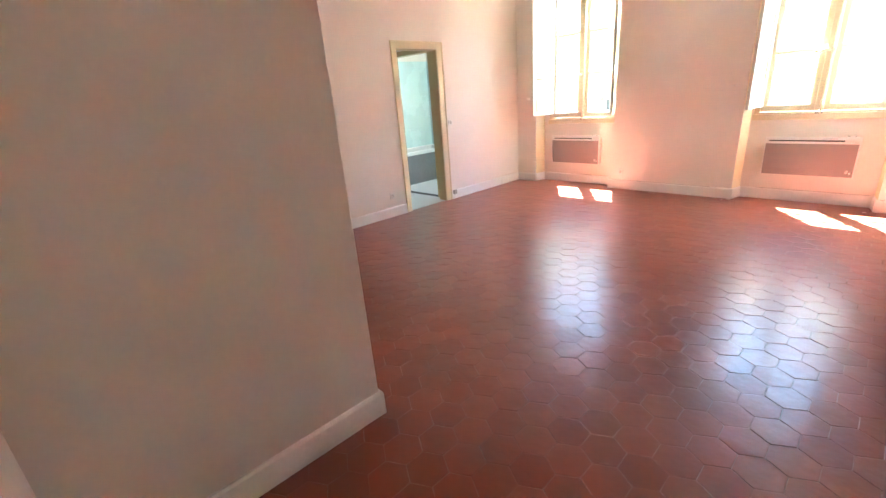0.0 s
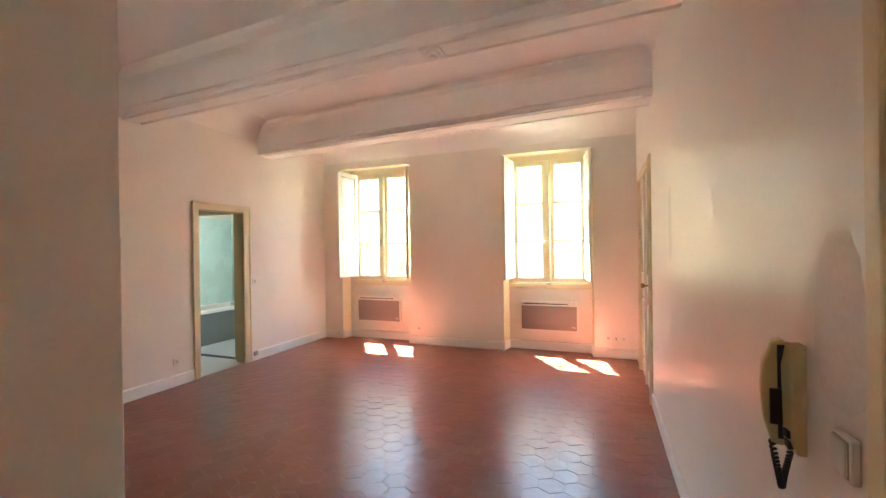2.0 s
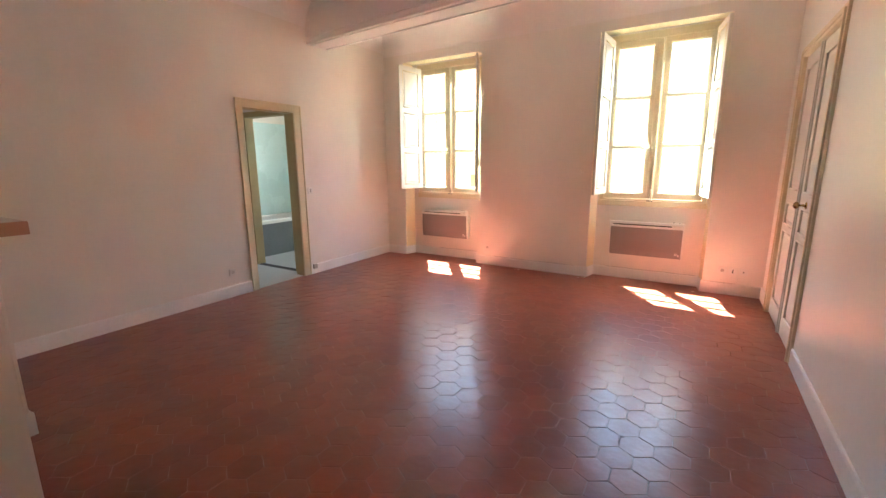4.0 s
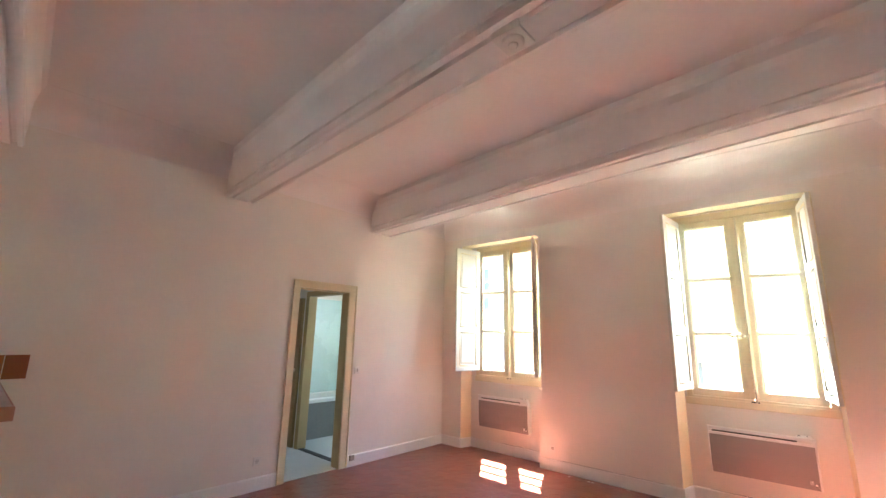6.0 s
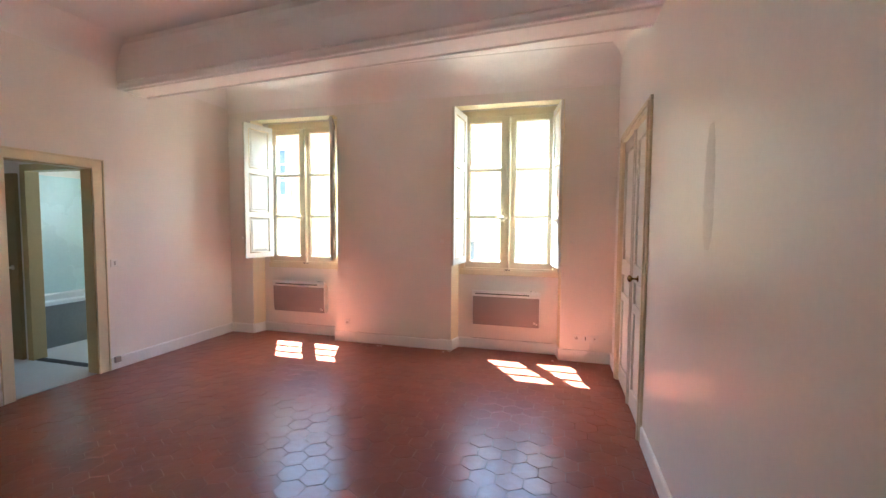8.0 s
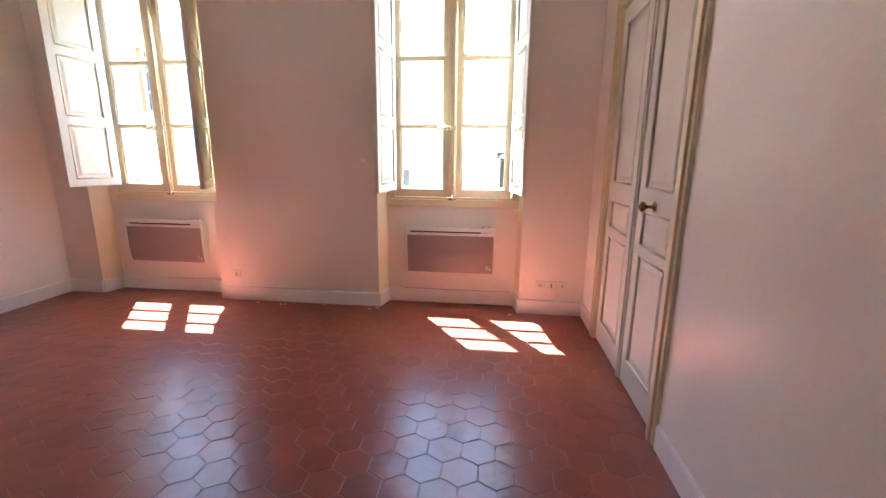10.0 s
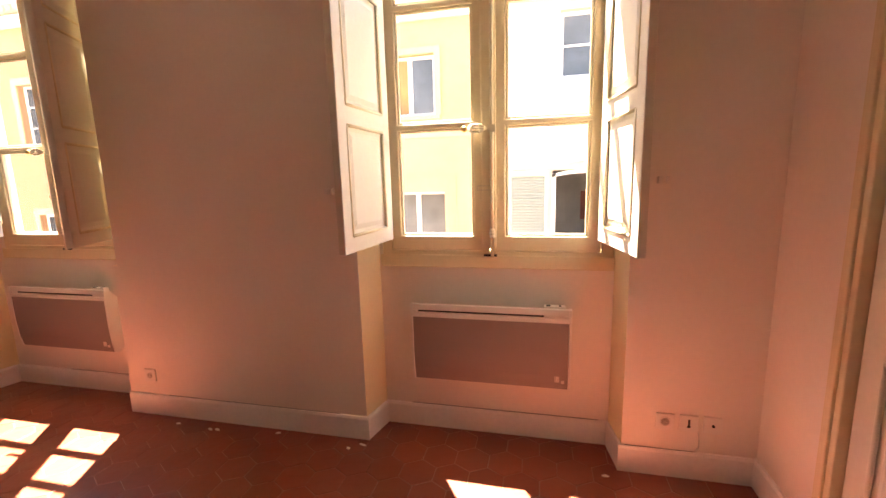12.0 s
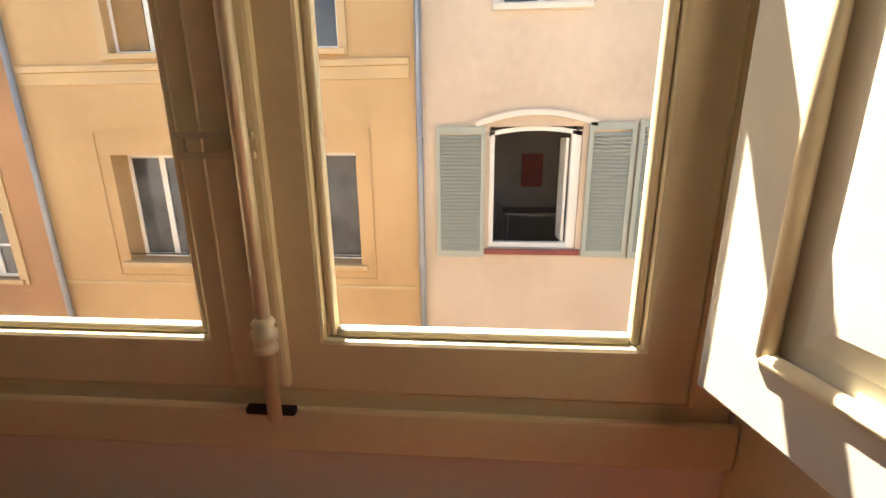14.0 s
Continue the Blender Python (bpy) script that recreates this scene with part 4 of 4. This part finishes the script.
boxes("string_course", STONE, (-7.6, -1.82, FY - 0.015, FY - 0.001, -0.95, -0.9), parent=ho)
boxes("cornice", PALE_STONE, (-7.72, -1.76, FY - 0.12, FY - 0.001, 4.1, 4.25), (-7.72, -1.76, FY - 0.22, FY - 0.001, 4.25, 4.42), parent=ho, bevel=0.02)
tiled_roof(ho, -7.72, -1.76, 4.425)
pipe(ho, -7.62, -4.2, 4.2)
pipe(ho, -1.69, -4.2, 4.2)

# pale rose house
RS = [(-0.72, 0.55, -0.28, 1.46), (-0.62, 0.45, 2.97, 4.02), (3.6, 4.6, -0.28, 1.4), (3.6, 4.6, 2.97, 4.0)]
hr = house("rose_house", -1.748, 7.0, 4.38, RS, ROSE, "pale rose rendered house with grey shutters")
aw = thing("window", None)
aw.parent = hr
bm = bmesh.new()


def arc_band(bm, x0, x1, zs, rise, thick, y0, y1, n=14):
    pts, top = [], []
    for i in range(n + 1):
        s = i / n
        x = x0 + (x1 - x0) * s
        z = zs + rise * (1 - (2 * s - 1) ** 2)
        pts.append((x, z))
        top.append((x, z + thick))
    for i in range(n):
        prism(bm, [pts[i], pts[i + 1], top[i + 1], top[i]], y0, y1)


arc_band(bm, -0.92, 0.72, 1.44, 0.16, 0.08, FY - 0.06, FY + 0.0)
part("arched_hood", bm, PALE_STONE, aw, "pale arched stone hood")
bm = bmesh.new()
box(bm, -0.715, -0.65, FY + 0.06, FY + 0.16, -0.27, 1.40)
box(bm, 0.42, 0.545, FY + 0.06, FY + 0.16, -0.27, 1.40)
box(bm, -0.65, 0.42, FY + 0.06, FY + 0.16, -0.27, -0.20)
arc_band(bm, -0.715, 0.545, 1.33, 0.07, 0.06, FY + 0.06, FY + 0.16)
part("frame", bm, WHITE_FRAME, aw)
boxes("open_casement", WHITE_FRAME, (0.36, 0.40, FY + 0.17, FY + 0.6, -0.2, 1.3), parent=aw)
boxes("spandrel", ROSE, (-0.72, 0.55, FY + 0.03, FY + 0.2, 1.455, 1.47), parent=aw)
boxes("sill", RED, (-0.78, 0.60, FY - 0.06, FY + 0.05, -0.36, -0.282), parent=aw, label="dull red brick sill", bevel=0.01)
louvred(aw, -1.47, -0.78, -0.40, 1.46)
louvred(aw, 0.62, 1.24, -0.38, 1.50)
louvred(aw, 1.27, 1.74, -0.38, 1.53, FY - 0.08)
pic = thing("picture", None, "dark red framed picture in the room opposite", "picture")
boxes("canvas", RED, (0.0, 0.42, FY + 2.56, FY + 2.597, 0.35, 1.0), parent=pic)
tb = thing("table", None, "dark table in the room opposite", "table")
boxes("tabletop", DARK_UNIT, (-0.4, 0.7, FY + 1.2, FY + 1.9, 0.0, 0.04), parent=tb)
for x, y in ((-0.36, 1.25), (0.64, 1.25), (-0.36, 1.85), (0.64, 1.85)):
    boxes("leg", DARK_UNIT, (x, x + 0.04, FY + y, FY + y + 0.04, -0.8, 0.0), parent=tb)
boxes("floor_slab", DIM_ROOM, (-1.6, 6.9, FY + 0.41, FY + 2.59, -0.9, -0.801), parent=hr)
for q in RS[1:]:
    far_window(hr, *q, rows=1, surround=0.1, mat=PALE_STONE)
fp = thing("flower_pot", pose(0.58, FY - 0.0, 2.97), "small red flower pot on a sill", "pot")
bm = bmesh.new()
turned(bm, (-0.05, -0.01, 0.0), (0, 0, 1), [(0, 0.05), (0.1, 0.065), (0.1, 0.075), (0.125, 0.075)])
part("pot", bm, RED, fp)
boxes("eave", GREY_EAVE, (-1.747, 7.0, FY - 0.3, FY - 0.001, 4.22, 4.38), parent=hr, bevel=0.03)
tiled_roof(hr, -1.747, 7.0, 4.385)
boxes("chimney", ROSE, (-1.2, -0.3, FY + 1.2, FY + 1.7, 4.4, 5.9), parent=hr, label="rendered chimney stack")

# orange house further along
OR = [(-9.35, -8.45, -0.9, 0.75), (-10.75, -9.85, 2.3, 3.7), (-8.9, -8.2, 2.3, 3.7), (-12.6, -11.7, 2.3, 3.7), (-12.6, -11.7, -0.9, 0.75)]
hg = house("orange_house", -15.5, -7.722, 5.1, OR, ORANGE, "orange rendered house further along the street")
for q in OR:
    far_window(hg, *q, rows=2, surround=0.16)
bm = bmesh.new()
turned(bm, (-10.4, FY + 0.0, 4.35), (0, -1, 0), [(0, 0.3), (0.05, 0.3), (0.05, 0.22), (0.01, 0.2)], 24)
part("oculus", bm, STONE, hg, "round stone oculus")
boxes("cornice", PALE_STONE, (-15.5, -7.73, FY - 0.2, FY - 0.001, 4.9, 5.1), parent=hg, bevel=0.02)
tiled_roof(hg, -15.5, -7.73, 5.105)
# the storey and front of our own house, outside
structure(boxes("wall_street_front", ROSE, (-16, 8, 0.365, 0.38, -4.2, -0.302)), "street front of the house below the windows", "wall")

# ---- hexagonal floor tiles ----
R = 0.0915
PITCH_X, PITCH_Y = R * math.sqrt(3), R * 1.5


def hex_verts(rng, r=R - 0.0009):
    tx, ty = (max(-0.008, min(0.008, rng.gauss(0, 0.006))) for _ in range(2))
    dz = max(-0.0003, min(0.0003, rng.gauss(0, 0.0002)))
    out = []
    for rr, z in ((r - 0.003, 0.0), (r, -0.0006), (r, -0.008)):
        for i in range(6):
            a = math.pi / 6 + i * math.pi / 3
            jitter = 1 + rng.uniform(-0.012, 0.012)
            x, y = rr * jitter * math.cos(a), rr * jitter * math.sin(a)
            out.append((x, y, z + dz + tx * x + ty * y))
    return out


HEX_FACES = [tuple(range(6))] + [(k * 6 + i, (k + 1) * 6 + i, (k + 1) * 6 + (i + 1) % 6, k * 6 + (i + 1) % 6) for k in range(2) for i in range(6)]
rng = random.Random(5)
protos = []
for k in range(10):
    me = bpy.data.meshes.new("tile")
    me.from_pydata(hex_verts(rng, R - 0.0020), [], HEX_FACES)
    me.materials.append(TILE)
    protos.append(me)
centres = []
row = 0
y = BACK
while y < 0.26:
    x = LEFT - 0.1 + (PITCH_X / 2 if row % 2 else 0)
    while x < 0.12:
        niche = any(a - 0.04 < x < b + 0.04 for a, b in NICHES)
        if y < 0.05 or niche:
            centres.append((x, y))
        x += PITCH_X
    y += PITCH_Y
    row += 1
near = [c for c in centres if -2.45 < c[0] < -0.0 and -2.35 < c[1]]
near = sorted(near, key=lambda c: -c[1])[:300]
chosen = set(near)
floor_ob = bpy.data.objects["floor"]
for c in near:
    ob = new("tile", protos[rng.randrange(10)])
    ob.parent = floor_ob
    ob.matrix_basis = pose(c[0], c[1], 0, 0, 0, 60 * rng.randrange(6))
verts, faces = [], []
for c in centres:
    if c in chosen:
        continue
    base = len(verts)
    verts += [(c[0] + p[0], c[1] + p[1], p[2]) for p in hex_verts(rng)]
    faces += [tuple(base + i for i in f) for f in HEX_FACES]
me = bpy.data.meshes.new("tile_field")
me.from_pydata(verts, [], faces)
me.materials.append(TILE_FIELD)
field = new("tile_field", me)
field.parent = floor_ob
tagged(field, kind="stuff")
